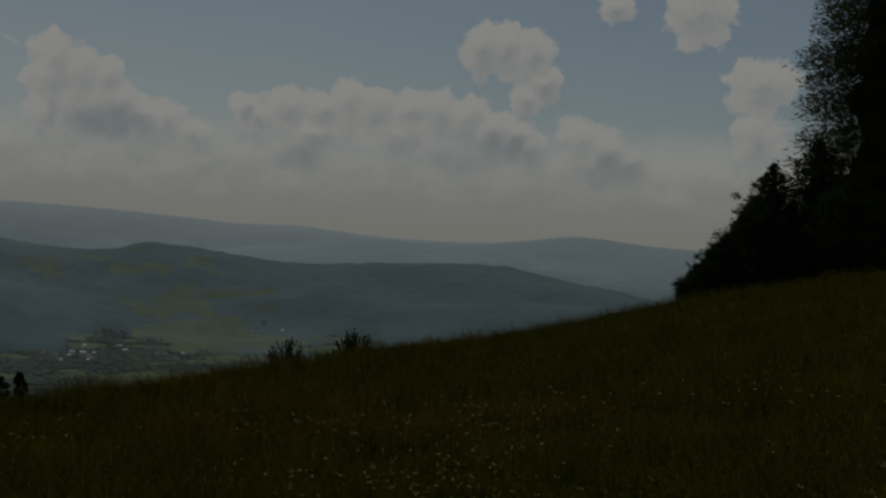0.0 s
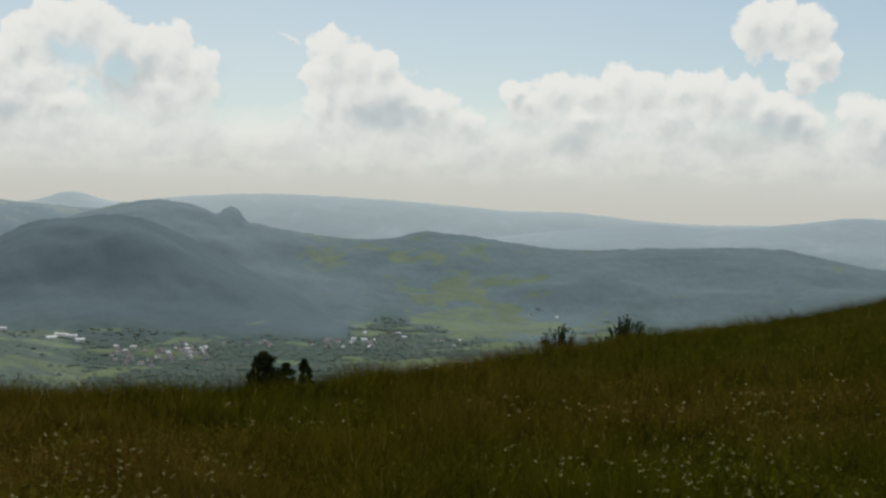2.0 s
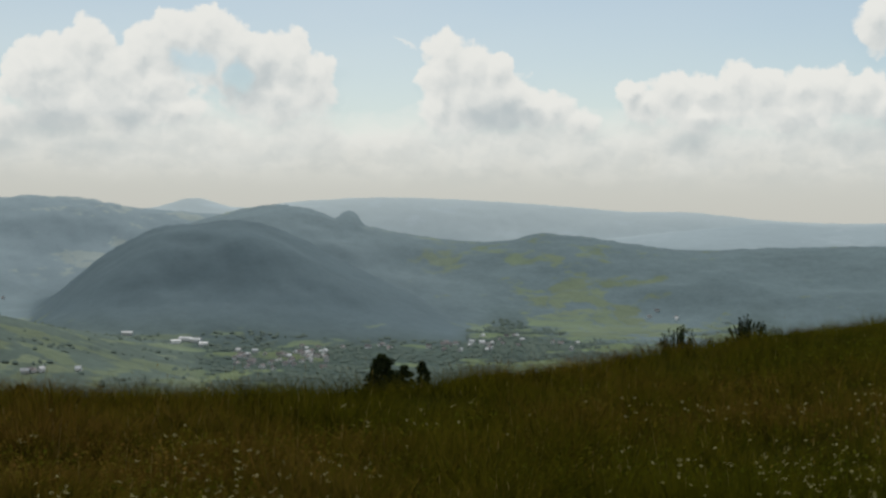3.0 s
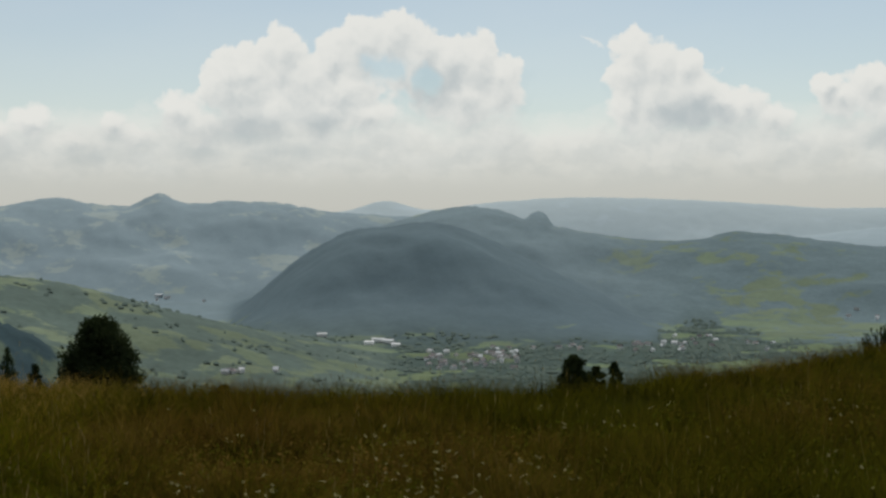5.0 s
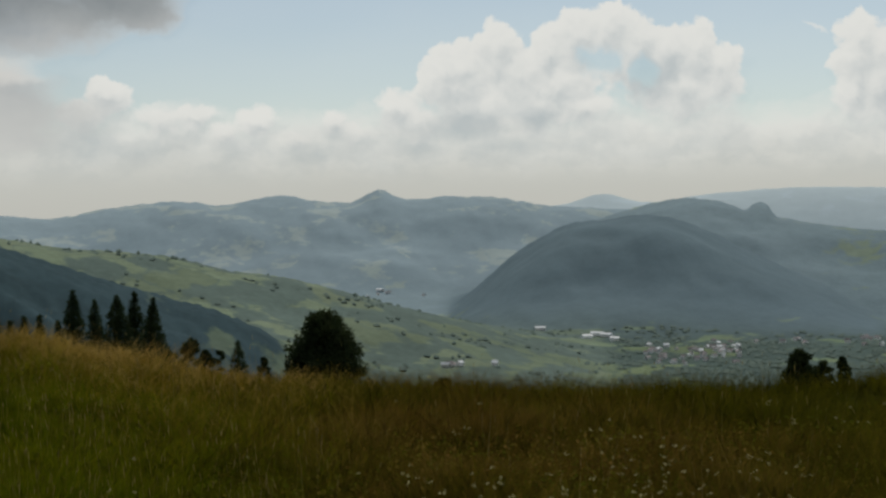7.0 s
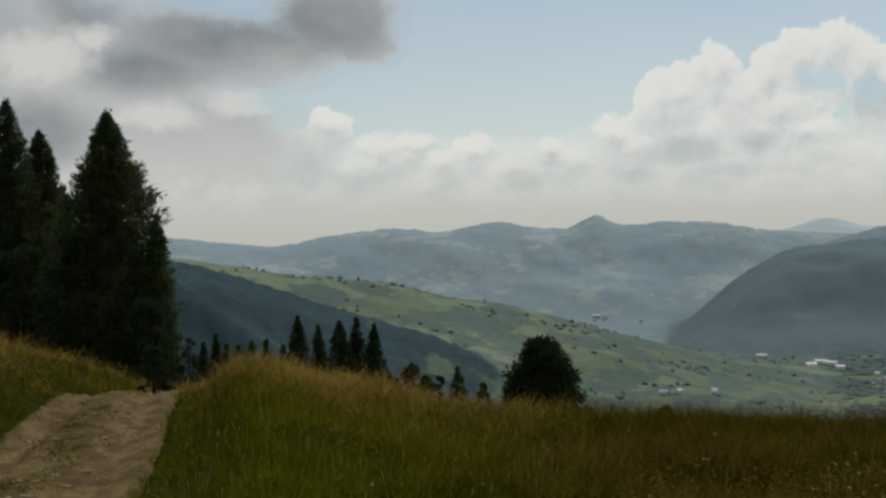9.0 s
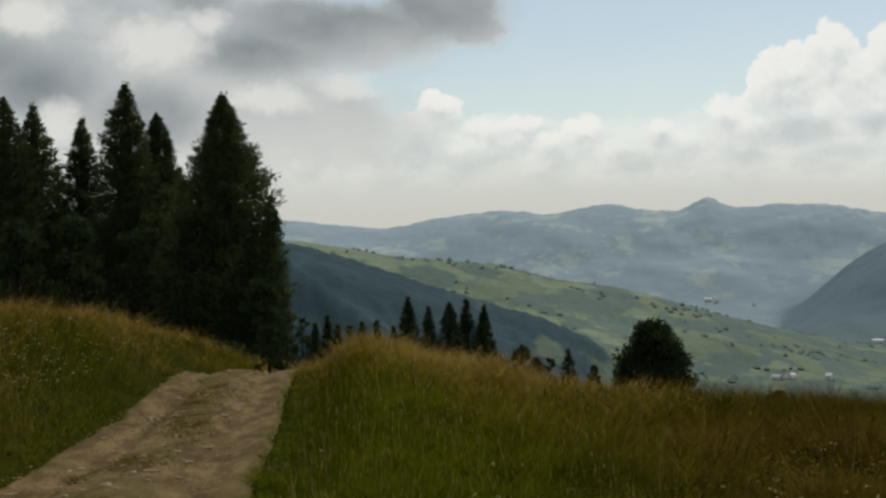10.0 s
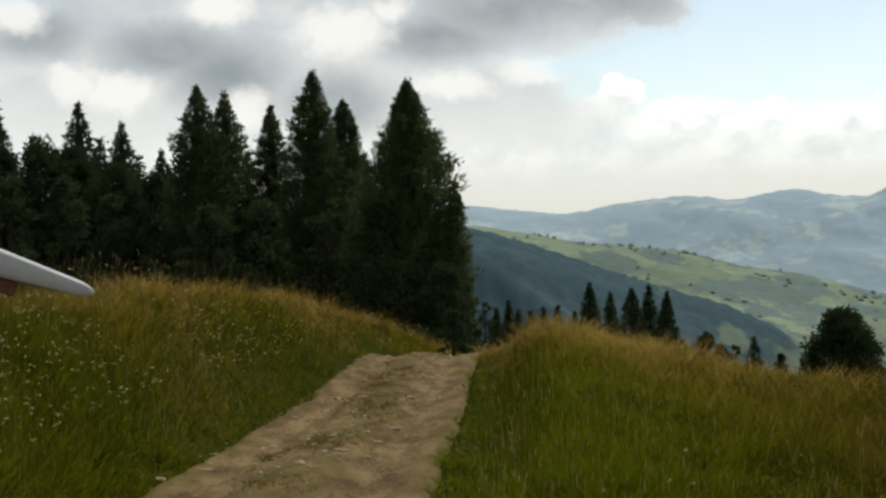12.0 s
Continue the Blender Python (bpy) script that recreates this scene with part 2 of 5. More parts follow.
# ---- materials ----
def material(name, colours, rough=0.9, scale=1.0, bump=0.0, bump_scale=20.0, spread=0.0, island=0.0, translucent=0.0, field=None, gloss=0.06, edge=0.12, contrast=0.14, way=None, stretch=1.0):
    """A dull natural surface: two colours mixed by noise at two scales. field: two colours more, where the mesh's own "field" value is high."""
    m = bpy.data.materials.new(name)
    m.use_nodes = True
    n = Nodes(m.node_tree)
    at = n.add("ShaderNodeNewGeometry").outputs["Position"]
    spot_at = at
    if way is not None:
        # the pattern runs on along this bearing
        along = (-math.sin(radians(way)), math.cos(radians(way)), 0.0)
        far = n.add("ShaderNodeVectorMath", operation="SCALE")
        far.inputs[0].default_value = along
        n.wire(n.math("MULTIPLY", n.vec("DOT_PRODUCT", at, along), 1.0 / stretch - 1.0), far.inputs["Scale"])
        at = n.vec("ADD", at, far.outputs[0])
    big = n.noise(at, scale, 5.0, 0.6)
    small = n.noise(at, scale * 9.0, 4.0, 0.6)
    fac = n.ramp(n.math("ADD", n.math("MULTIPLY", big, 0.65), n.math("MULTIPLY", small, 0.35)), 0.5 - contrast, 0.5 + contrast)
    if island:
        fac = n.math("ADD", n.math("MULTIPLY", fac, 1.0 - island), n.math("MULTIPLY", n.add("ShaderNodeNewGeometry").outputs["Random Per Island"], island))
    base = n.mix(fac, colours[0], colours[1])
    if field:
        mask = n.add("ShaderNodeAttribute", attribute_name="field").outputs["Fac"]
        mask = n.ramp(n.math("ADD", mask, n.math("MULTIPLY", n.math("SUBTRACT", small, 0.5), 0.7)), 0.5 - edge, 0.5 + edge)
        base = n.mix(mask, base, n.mix(n.ramp(n.noise(at, scale * 2.3, 3.0), 0.35, 0.65), field[0], field[1]))
    if spread:
        hue = n.add("ShaderNodeHueSaturation")
        n.wire(n.math("ADD", 1.0 - spread / 2, n.math("MULTIPLY", n.add("ShaderNodeObjectInfo").outputs["Random"], spread)), hue.inputs["Value"])
        n.wire(base, hue.inputs["Color"])
        base = hue.outputs[0]
    s = n.add("ShaderNodeBsdfPrincipled")
    n.wire(base, s.inputs["Base Color"])
    s.inputs["Roughness"].default_value = rough
    s.inputs["Specular IOR Level"].default_value = gloss
    if bump:
        b = n.add("ShaderNodeBump")
        b.inputs["Strength"].default_value, b.inputs["Distance"].default_value = bump, 0.6 / bump_scale
        n.wire(n.noise(spot_at, bump_scale, 6.0, 0.65), b.inputs["Height"])
        n.wire(b.outputs[0], s.inputs["Normal"])
    out = n.add("ShaderNodeOutputMaterial")
    if translucent:
        t = n.add("ShaderNodeBsdfTranslucent")
        n.wire(base, t.inputs[0])
        both = n.add("ShaderNodeMixShader")
        both.inputs[0].default_value = translucent
        n.wire(s.outputs[0], both.inputs[1]), n.wire(t.outputs[0], both.inputs[2])
        n.wire(both.outputs[0], out.inputs[0])
    else:
        n.wire(s.outputs[0], out.inputs[0])
    return m


MEADOW = material("meadow_soil", ((0.018, 0.024, 0.003), (0.038, 0.036, 0.007)), scale=0.9, bump=0.4, bump_scale=14.0, gloss=0.0)


def land_material():
    """Woods and fields of the far land: the mesh says how open the ground is, and the tints of the wood and of the
    fields there, with distance haze painted into them.
    """
    m = bpy.data.materials.new("hazed_woods_and_fields")
    m.use_nodes = True
    n = Nodes(m.node_tree)
    at = n.add("ShaderNodeNewGeometry").outputs["Position"]
    coarse, fine, crowns = n.noise(at, 0.006, 4.0, 0.55), n.noise(at, 0.030, 5.0, 0.65), n.noise(at, 0.11, 4.0, 0.7)
    # parcels of land with uneven bounds
    bent = n.vec("ADD", n.vec("MULTIPLY", at, (1.0, 1.0, 0.0)), n.vec("MULTIPLY", n.vec("SUBTRACT", n.noise(at, 0.008, 4.0, 0.6, out=1), (0.5, 0.5, 0.5)), (190.0, 190.0, 0.0)))

    def parcels(feature, scale, out):
        v = n.add("ShaderNodeTexVoronoi", feature=feature, voronoi_dimensions="2D")
        n.wire(bent, v.inputs["Vector"])
        v.inputs["Scale"].default_value = scale
        return v.outputs[out]

    lot = n.add("ShaderNodeSeparateColor")
    n.wire(parcels("F1", 0.0105, "Color"), lot.inputs[0])
    hedge = n.ramp(n.math("ADD", parcels("DISTANCE_TO_EDGE", 0.0105, "Distance"), n.math("MULTIPLY", n.math("SUBTRACT", fine, 0.5), 0.30)), 0.0, 0.07, 1.0, 0.0)
    mask = n.add("ShaderNodeAttribute", attribute_name="field").outputs["Fac"]
    mask = n.math("ADD", mask, n.math("ADD", n.math("MULTIPLY", n.math("SUBTRACT", fine, 0.5), 1.1), n.math("MULTIPLY", n.math("SUBTRACT", lot.outputs[0], 0.5), 0.42)))
    mask = n.math("MULTIPLY", n.ramp(mask, 0.40, 0.60), n.math("SUBTRACT", 1.0, n.math("MULTIPLY", hedge, 0.7)))
    tint = n.add("ShaderNodeAttribute", attribute_name="hazed_wood_tint")
    open_land = n.add("ShaderNodeAttribute", attribute_name="hazed_field_tint").outputs["Color"]
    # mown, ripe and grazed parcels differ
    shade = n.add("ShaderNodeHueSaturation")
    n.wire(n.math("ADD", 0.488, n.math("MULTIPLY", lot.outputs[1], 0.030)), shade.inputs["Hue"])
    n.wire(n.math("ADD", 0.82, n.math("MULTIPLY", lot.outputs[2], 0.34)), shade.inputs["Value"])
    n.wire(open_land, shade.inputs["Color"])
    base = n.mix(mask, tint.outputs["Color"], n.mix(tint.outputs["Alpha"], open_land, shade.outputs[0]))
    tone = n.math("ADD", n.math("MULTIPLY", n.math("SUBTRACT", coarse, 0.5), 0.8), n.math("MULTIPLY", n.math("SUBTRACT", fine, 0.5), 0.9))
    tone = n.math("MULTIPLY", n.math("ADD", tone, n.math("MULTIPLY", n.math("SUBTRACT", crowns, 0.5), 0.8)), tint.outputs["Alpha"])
    hue = n.add("ShaderNodeHueSaturation")
    n.wire(n.math("ADD", 1.0, tone), hue.inputs["Value"])
    n.wire(base, hue.inputs["Color"])
    s = n.add("ShaderNodeBsdfPrincipled")
    n.wire(hue.outputs[0], s.inputs["Base Color"])
    s.inputs["Roughness"].default_value, s.inputs["Specular IOR Level"].default_value = 0.95, 0.03
    n.wire(s.outputs[0], n.add("ShaderNodeOutputMaterial").inputs[0])
    return m


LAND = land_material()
# tints of wood and field with distance haze painted in, paler and bluer farther off, and how uneven they are, by kind
# of land: meadow, valley, near wood, pasture slope, wooded hill, knobby ridge, far ridge, distant and faintest
HAZED_WOOD_TINTS = [(0.03, 0.04, 0.01, 1), (0.074, 0.106, 0.094, 0.75), (0.042, 0.071, 0.080, 0.7), (0.110, 0.148, 0.128, 0.7), (0.128, 0.178, 0.200, 0.34), (0.150, 0.206, 0.222, 0.5), (0.270, 0.344, 0.378, 0.22), (0.362, 0.444, 0.480, 0.12), (0.445, 0.525, 0.552, 0.1)]
HAZED_FIELD_TINTS = [(0.05, 0.06, 0.01, 1), (0.150, 0.196, 0.112, 1), (0.115, 0.152, 0.112, 1), (0.160, 0.200, 0.134, 1), (0.155, 0.206, 0.175, 1), (0.170, 0.218, 0.150, 1), (0.348, 0.410, 0.404, 1), (0.390, 0.470, 0.508, 1), (0.465, 0.55, 0.585, 1)]
TRACK = material("trodden_earth", ((0.070, 0.044, 0.016), (0.180, 0.125, 0.053)), scale=4.0, contrast=0.12, bump=0.5, bump_scale=60.0, field=((0.070, 0.054, 0.012), (0.112, 0.084, 0.027)), edge=0.25, way=50.4, stretch=3.0)
STONE = material("pale_stone", ((0.175, 0.135, 0.080), (0.32, 0.255, 0.160)), scale=4.0, bump=0.4, bump_scale=30.0, spread=0.5)
BARK = material("bark", ((0.026, 0.020, 0.014), (0.050, 0.038, 0.028)), scale=3.0, bump=0.8, bump_scale=18.0)
NEEDLES = material("spruce_needles", ((0.020, 0.036, 0.017), (0.046, 0.064, 0.027)), scale=0.8, island=0.2, spread=0.3, translucent=0.3)
LARCH = material("larch_needles", ((0.038, 0.056, 0.022), (0.080, 0.095, 0.037)), scale=0.8, island=0.25, spread=0.3, translucent=0.35)
LEAVES = material("dull_leaves", ((0.020, 0.034, 0.014), (0.044, 0.058, 0.022)), scale=0.9, island=0.2, spread=0.3, translucent=0.3)
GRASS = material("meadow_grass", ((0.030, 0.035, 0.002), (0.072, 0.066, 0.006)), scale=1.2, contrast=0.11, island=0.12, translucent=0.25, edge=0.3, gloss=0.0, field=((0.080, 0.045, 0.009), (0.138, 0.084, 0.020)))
TAWNY = material("tawny_grass", ((0.040, 0.048, 0.001), (0.105, 0.088, 0.004)), scale=1.2, island=0.15, translucent=0.25, edge=0.3, gloss=0.0, field=((0.175, 0.108, 0.017), (0.34, 0.23, 0.066)))
GREEN = material("short_green_grass", ((0.032, 0.051, 0.001), (0.106, 0.116, 0.004)), scale=1.3, contrast=0.11, island=0.15, translucent=0.25, edge=0.3, gloss=0.0, field=((0.140, 0.094, 0.008), (0.235, 0.16, 0.018)))
STRAW = material("ripe_grass_heads", ((0.19, 0.145, 0.045), (0.34, 0.26, 0.10)), scale=1.0, island=0.3, translucent=0.3)
PETAL = material("white_umbels", ((0.23, 0.210, 0.075), (0.43, 0.395, 0.19)), scale=5.0, island=0.3, translucent=0.2)
WHITE = material("white_paint", ((0.33, 0.325, 0.31), (0.40, 0.395, 0.38)), rough=0.5, scale=3.0, gloss=0.3)
BROWN = material("red_brown_boards", ((0.10, 0.045, 0.030), (0.15, 0.075, 0.050)), scale=4.0, bump=0.3, bump_scale=20.0)
WALL_MAT = material("pale_plaster", ((0.55, 0.57, 0.58), (0.80, 0.80, 0.79)), scale=0.05, spread=0.5)
ROOF_MAT = material("tiled_roof", ((0.20, 0.19, 0.19), (0.28, 0.25, 0.245)), scale=0.1, spread=0.6)
TIN_MAT = material("bright_sheet_roof", ((0.62, 0.64, 0.66), (0.72, 0.73, 0.74)), rough=0.5, scale=0.1, spread=0.3)


# ---- mesh helpers ----
def mesh_of(name, verts, faces, mats, index=None, smooth=False):
    """A mesh from arrays; faces is an (n, 3) or (n, 4) array."""
    me = bpy.data.meshes.new(name)
    verts, faces = np.asarray(verts, np.float32), np.asarray(faces, np.int32)
    k = faces.shape[1]
    me.vertices.add(len(verts)), me.loops.add(faces.size), me.polygons.add(len(faces))
    me.vertices.foreach_set("co", verts.ravel())
    me.loops.foreach_set("vertex_index", faces.ravel())
    me.polygons.foreach_set("loop_start", np.arange(0, faces.size, k, dtype=np.int32))
    if index is not None:
        me.polygons.foreach_set("material_index", np.asarray(index, np.int32))
    me.polygons.foreach_set("use_smooth", np.full(len(faces), smooth))
    for m in mats:
        me.materials.append(m)
    me.update(calc_edges=True)
    return me


def part(name, me, parent, label=""):
    ob = new(name, me)
    ob.parent = parent
    return tagged(ob, label)


def curve(table, x):
    """Smooth interpolation through a short table of (x, y)."""
    xs, ys = np.array(table, float).T
    order = np.argsort(xs)
    xs, ys = xs[order], ys[order]
    x = np.asarray(x, float)
    i = np.clip(np.searchsorted(xs, x) - 1, 0, len(xs) - 2)
    slope = np.gradient(ys, xs)
    h = xs[i + 1] - xs[i]
    t = np.clip((x - xs[i]) / h, 0, 1)
    lo, hi = (1 + 2 * t) * (1 - t) ** 2, t * t * (3 - 2 * t)
    return lo * ys[i] + hi * ys[i + 1] + h * (t * (1 - t) ** 2 * slope[i] - t * t * (1 - t) * slope[i + 1])


_lattice = np.random.RandomState(5).rand(256, 256)


def value_noise(x, y):
    x, y = np.asarray(x, float), np.asarray(y, float)
    i, j = np.floor(x).astype(int), np.floor(y).astype(int)
    u, v = x - i, y - j
    u, v = u * u * (3 - 2 * u), v * v * (3 - 2 * v)
    a, b = _lattice[i % 256, j % 256], _lattice[(i + 1) % 256, j % 256]
    c, d = _lattice[i % 256, (j + 1) % 256], _lattice[(i + 1) % 256, (j + 1) % 256]
    return (a * (1 - u) + b * u) * (1 - v) + (c * (1 - u) + d * u) * v


def rough_noise(x, y, octaves=4):
    return sum(value_noise(x * 2 ** k + 17 * k, y * 2 ** k + 31 * k) * 0.5 ** k for k in range(octaves)) / (2 - 0.5 ** (octaves - 1)) * 2 - 1


# ---- the lie of the land ----
# the meadow's brow: how far off it lies, and its elevation as seen from the eye, grass included
BROW_FAR = [(-180, 60), (-60, 60), (-17, 46), (-10, 40), (-3, 34), (3, 28), (9, 20), (15, 16), (20, 14), (40, 15), (45, 17), (49, 20), (51, 22), (53, 29), (54.5, 33), (56, 29), (58, 24), (61, 19), (65, 15), (70, 14), (90, 16), (130, 40), (180, 60)]
BROW_EL = [(-180, 1.0), (-60, 2.0), (-24, 1.0), (-17, 0.1), (-10, -1.3), (-3, -2.95), (3, -3.85), (9, -5.0), (15, -5.8), (19, -6.3), (31, -6.25), (37, -6.1), (43, -5.35), (47, -4.4), (49.7, -4.0), (51.2, -4.6), (52.4, -5.15), (54, -4.65), (56, -3.8), (58, -2.75), (61, -2.3), (65, -2.2), (70, -2.4), (90, -2.0), (130, 0.0), (180, 1.0)]
GRASS_TALL = 0.22
FLOOR = -187.0
TRACK_FROM, TRACK_WAY = Vector((-8.05, 4.53)), Vector((-0.771, 0.637))
TRACK_HALF = 0.98


def track_place(x, y):
    """Metres along the track, and to its left."""
    dx, dy = x - TRACK_FROM.x, y - TRACK_FROM.y
    return dx * TRACK_WAY.x + dy * TRACK_WAY.y, -dx * TRACK_WAY.y + dy * TRACK_WAY.x


TRACK_Z = [(-60, 0.5), (-20, 0.05), (-9, 0.0), (0, -0.10), (5, -0.38), (9, -0.50), (15, -0.64), (19, -1.1), (30, -3.6), (60, -12.0)]

# the ridges beyond: crest elevation by azimuth
NEAR_WOOD = [(-180, -14), (30, -14), (37, -7.0), (39.4, -4.6), (40.9, -3.85), (42.7, -3.28), (44.6, -2.66), (46.4, -2.08), (47.7, -1.58), (49.1, -1.1), (50.7, -0.6), (52.1, -0.25), (56, 0.15), (70, 0.4), (90, -4), (120, -12), (180, -14)]
PASTURE = [(-180, -6), (24, -6), (29, -5.0), (32, -4.2), (34.3, -3.6), (36, -3.0), (38.9, -2.24), (41.4, -1.85), (43.3, -1.3), (45, -1.1), (47.5, -0.9), (50.6, -0.35), (55, 0.1), (90, 0.3), (180, 0)]
WOODED_HILL = [(-180, -4), (12, -4.4), (15.7, -3.47), (17, -2.8), (18.6, -2.13), (20.4, -1.22), (22, -0.42), (23.9, 0.12), (25.9, -0.06), (27.3, -0.2), (28.5, -0.77), (29.6, -1.46), (30.5, -2.27), (31.5, -3.18), (33, -4.2), (180, -4)]
KNOBBY_RIDGE = [(-180, -1), (-30, -2.6), (-10, -2.1), (-7.3, -1.5), (-5, -1.12), (-2.7, -0.66), (0, -0.62), (3, -0.74), (6.4, -0.87), (8.7, -0.58), (11, -0.30), (11.9, -0.26), (13.3, -0.6), (15.6, -0.58), (17.7, -0.29), (18.6, -0.12), (19.15, 0.08), (19.35, 0.42), (19.6, 0.53), (19.95, 0.50), (20.2, 0.30), (20.6, 0.40), (21.2, 0.58), (22.2, 0.76), (23.6, 0.66), (25.0, 0.3), (26.0, 0.0), (28, -1.2), (30, -2.6), (32, -3.8), (34, -6), (180, -6)]
FAR_RIDGE = [(-180, 0.5), (14, -0.8), (20, -0.4), (23, 0.2), (26, 0.4), (28.7, 0.62), (30.1, 0.9), (32, 0.97), (34.2, 0.98), (34.7, 1.2), (35.0, 1.32), (35.3, 1.2), (35.85, 0.88), (37.4, 0.86), (38.8, 1.09), (40, 0.98), (41.4, 0.7), (42.6, 0.88), (44.5, 0.82), (46, 0.62), (47.8, 0.27), (50, 0.42), (52, 0.64), (60, 0.9), (180, 0.5)]
DISTANT = [(-180, 0.2), (-30, 0.3), (-10, 0.36), (-8.4, 0.45), (-5, 0.68), (-3.6, 0.5), (-2, 0.3), (0, 0.16), (3, 0.26), (5, 0.05), (8, -0.3), (14, -1), (180, -0.5)]
FAINTEST = [(-180, 0.7), (-10, 0.3), (-3, 0.36), (0, 0.3), (3, 0.4), (5.8, 0.67), (8.7, 0.69), (10, 0.79), (13.3, 1.0), (16.5, 1.12), (18, 1.14), (21.8, 0.92), (24.4, 0.66), (25.9, 1.0), (27.5, 0.6), (30, 0.5), (180, 0.7)]
# how far off each lies, and its depth
RIDGES = [(760, 480, NEAR_WOOD), (1900, 700, PASTURE), (2850, 760, WOODED_HILL), (3500, 1150, KNOBBY_RIDGE), (4050, 900, FAR_RIDGE), (4350, 1000, DISTANT), (4700, 1100, FAINTEST)]


def meadow(x, y):
    """Height of the near ground: the meadow, its brow, and the bed cut by the track."""
    x, y = np.asarray(x, float), np.asarray(y, float)
    r, az = np.hypot(x, y), np.degrees(np.arctan2(-x, y))
    d, e = curve(BROW_FAR, az), np.radians(curve(BROW_EL, az))
    top = EYE + d * np.tan(e) - GRASS_TALL
    t = np.clip(r / d, 0, 1)
    near = top * (0.35 * t + 0.65 * t * t * (3 - 2 * t)) + 0.06 * rough_noise(x * 0.22, y * 0.22, 3) * np.minimum(r / 6, 1)
    u = np.clip(r - d, 0, None)
    w = np.minimum(u, 20)
    fall = ((top - EYE) / d - 0.02) * np.minimum(u, 60) - 0.004 * w * w - 0.12 * np.maximum(u - 20, 0)
    near = near + fall
    s, side = track_place(x, y)
    cut = curve(TRACK_Z, s)
    edge = np.clip((np.abs(side) - TRACK_HALF - 0.05) / np.where(side > 0, 1.25, 0.8), 0, 1)
    edge = edge * edge * (3 - 2 * edge)
    on = np.clip((20.5 - s) / 3.5, 0, 1) * np.clip((s + 50) / 15, 0, 1)
    return near + on * (1 - edge) * (cut - near)


def land(x, y):
    """Height of the ground, and which ridge it belongs to (-1: the meadow, 0: the valley floor)."""
    x, y = np.asarray(x, float), np.asarray(y, float)
    r, az, near = np.hypot(x, y), np.degrees(np.arctan2(-x, y)), meadow(x, y)
    floor = FLOOR + 7 * rough_noise(x / 400, y / 400, 4) + np.clip(r - 2600, 0, None) * 0.01
    z = np.maximum(near, floor)
    belongs = np.where(near > floor, -1, np.where(r > 2500 + 500 * rough_noise(x / 150, y / 150, 3), 4, 0))
    for k, (far, depth, crest) in enumerate(RIDGES):
        sharp = np.exp(-((r - far) / (0.045 * far)) ** 2)
        wide = 0.3 if k == 2 else 1.0
        broad = sum(curve(crest, az + o * wide) for o in (-3, -2, -1, 0, 1, 2, 3)) / 7
        h = far * np.tan(np.radians(broad + (curve(crest, az) - broad) * sharp)) + EYE
        reach = depth * (1 + 0.40 * rough_noise(x / 900 + 5 * k, y / 900, 2) * (r < far))
        v = np.clip(np.abs(r - far) / reach, 0, 1)
        p = 0.5 + 0.5 * np.cos(np.pi * v)
        gully = rough_noise(x / (far * 0.07) + 9 * k, y / (far * 0.07), 5)
        ridge = floor + (h - floor) * p * (1 + (0.62 if k < 5 else 0.15) * gully * (1 - p) ** 0.8) + far * (0.0030 if k == 0 else 0.0005 + 0.0011 * sharp * (k < 5)) * rough_noise(x / (0.006 * far), y / (0.006 * far), 3)
        ridge = np.where((r > 300) & (h > floor), ridge, -999)
        up = ridge > z
        z, belongs = np.where(up, ridge, z), np.where(up & (p > 0.08), k + 1, belongs)
    return z, belongs


def height(x, y):
    return float(land(np.array([x]), np.array([y]))[0][0])


def spot(az, r):
    return -r * math.sin(radians(az)), r * math.cos(radians(az))


# open fields among the woods, and thickets among the fields: azimuth, elevation, half width, half height, strength
CLEARINGS = [(10.8, -2.6, 1.7, 0.75, 1.5), (9.8, -3.8, 2.2, 0.6, 1.2), (7.0, -2.0, 0.8, 0.25, 0.7), (15.5, -1.6, 0.9, 0.2, 0.6), (30.2, -1.45, 0.9, 0.28, 1.6), (28.9, -0.85, 0.6, 0.14, 1.4), (5.0, -1.1, 0.8, 0.3, 0.8), (43, -1.6, 4.5, 0.5, 0.55), (38, -3.3, 4.0, 0.8, 0.4), (33, -4.6, 4.5, 0.5, 0.5), (26.5, -4.3, 3.5, 0.35, 0.6), (49, -0.75, 3.0, 0.35, 0.9), (20, -4.6, 3.0, 0.5, 0.5), (-4.7, -1.4, 0.18, 0.5, 0.9)]
THICKETS = [(12.0, -2.25, 0.45, 0.22, -1.6), (10.1, -3.1, 0.6, 0.16, -1.4), (13.6, -3.4, 0.6, 0.3, -0.8), (33.7, -3.5, 1.2, 0.45, -1.6), (36.5, -2.9, 1.5, 0.2, -0.8), (17.5, -4.6, 1.5, 0.22, -1.2), (12.6, -4.7, 1.2, 0.2, -1.0), (24.5, -5.7, 1.4, 0.16, -0.9), (21.5, -4.5, 2.0, 0.12, -0.8), (19.7, 0.4, 0.7, 0.3, -2.0), (41.5, -2.75, 2.6, 0.2, -1.2), (37.5, -3.7, 2.2, 0.2, -1.0)]


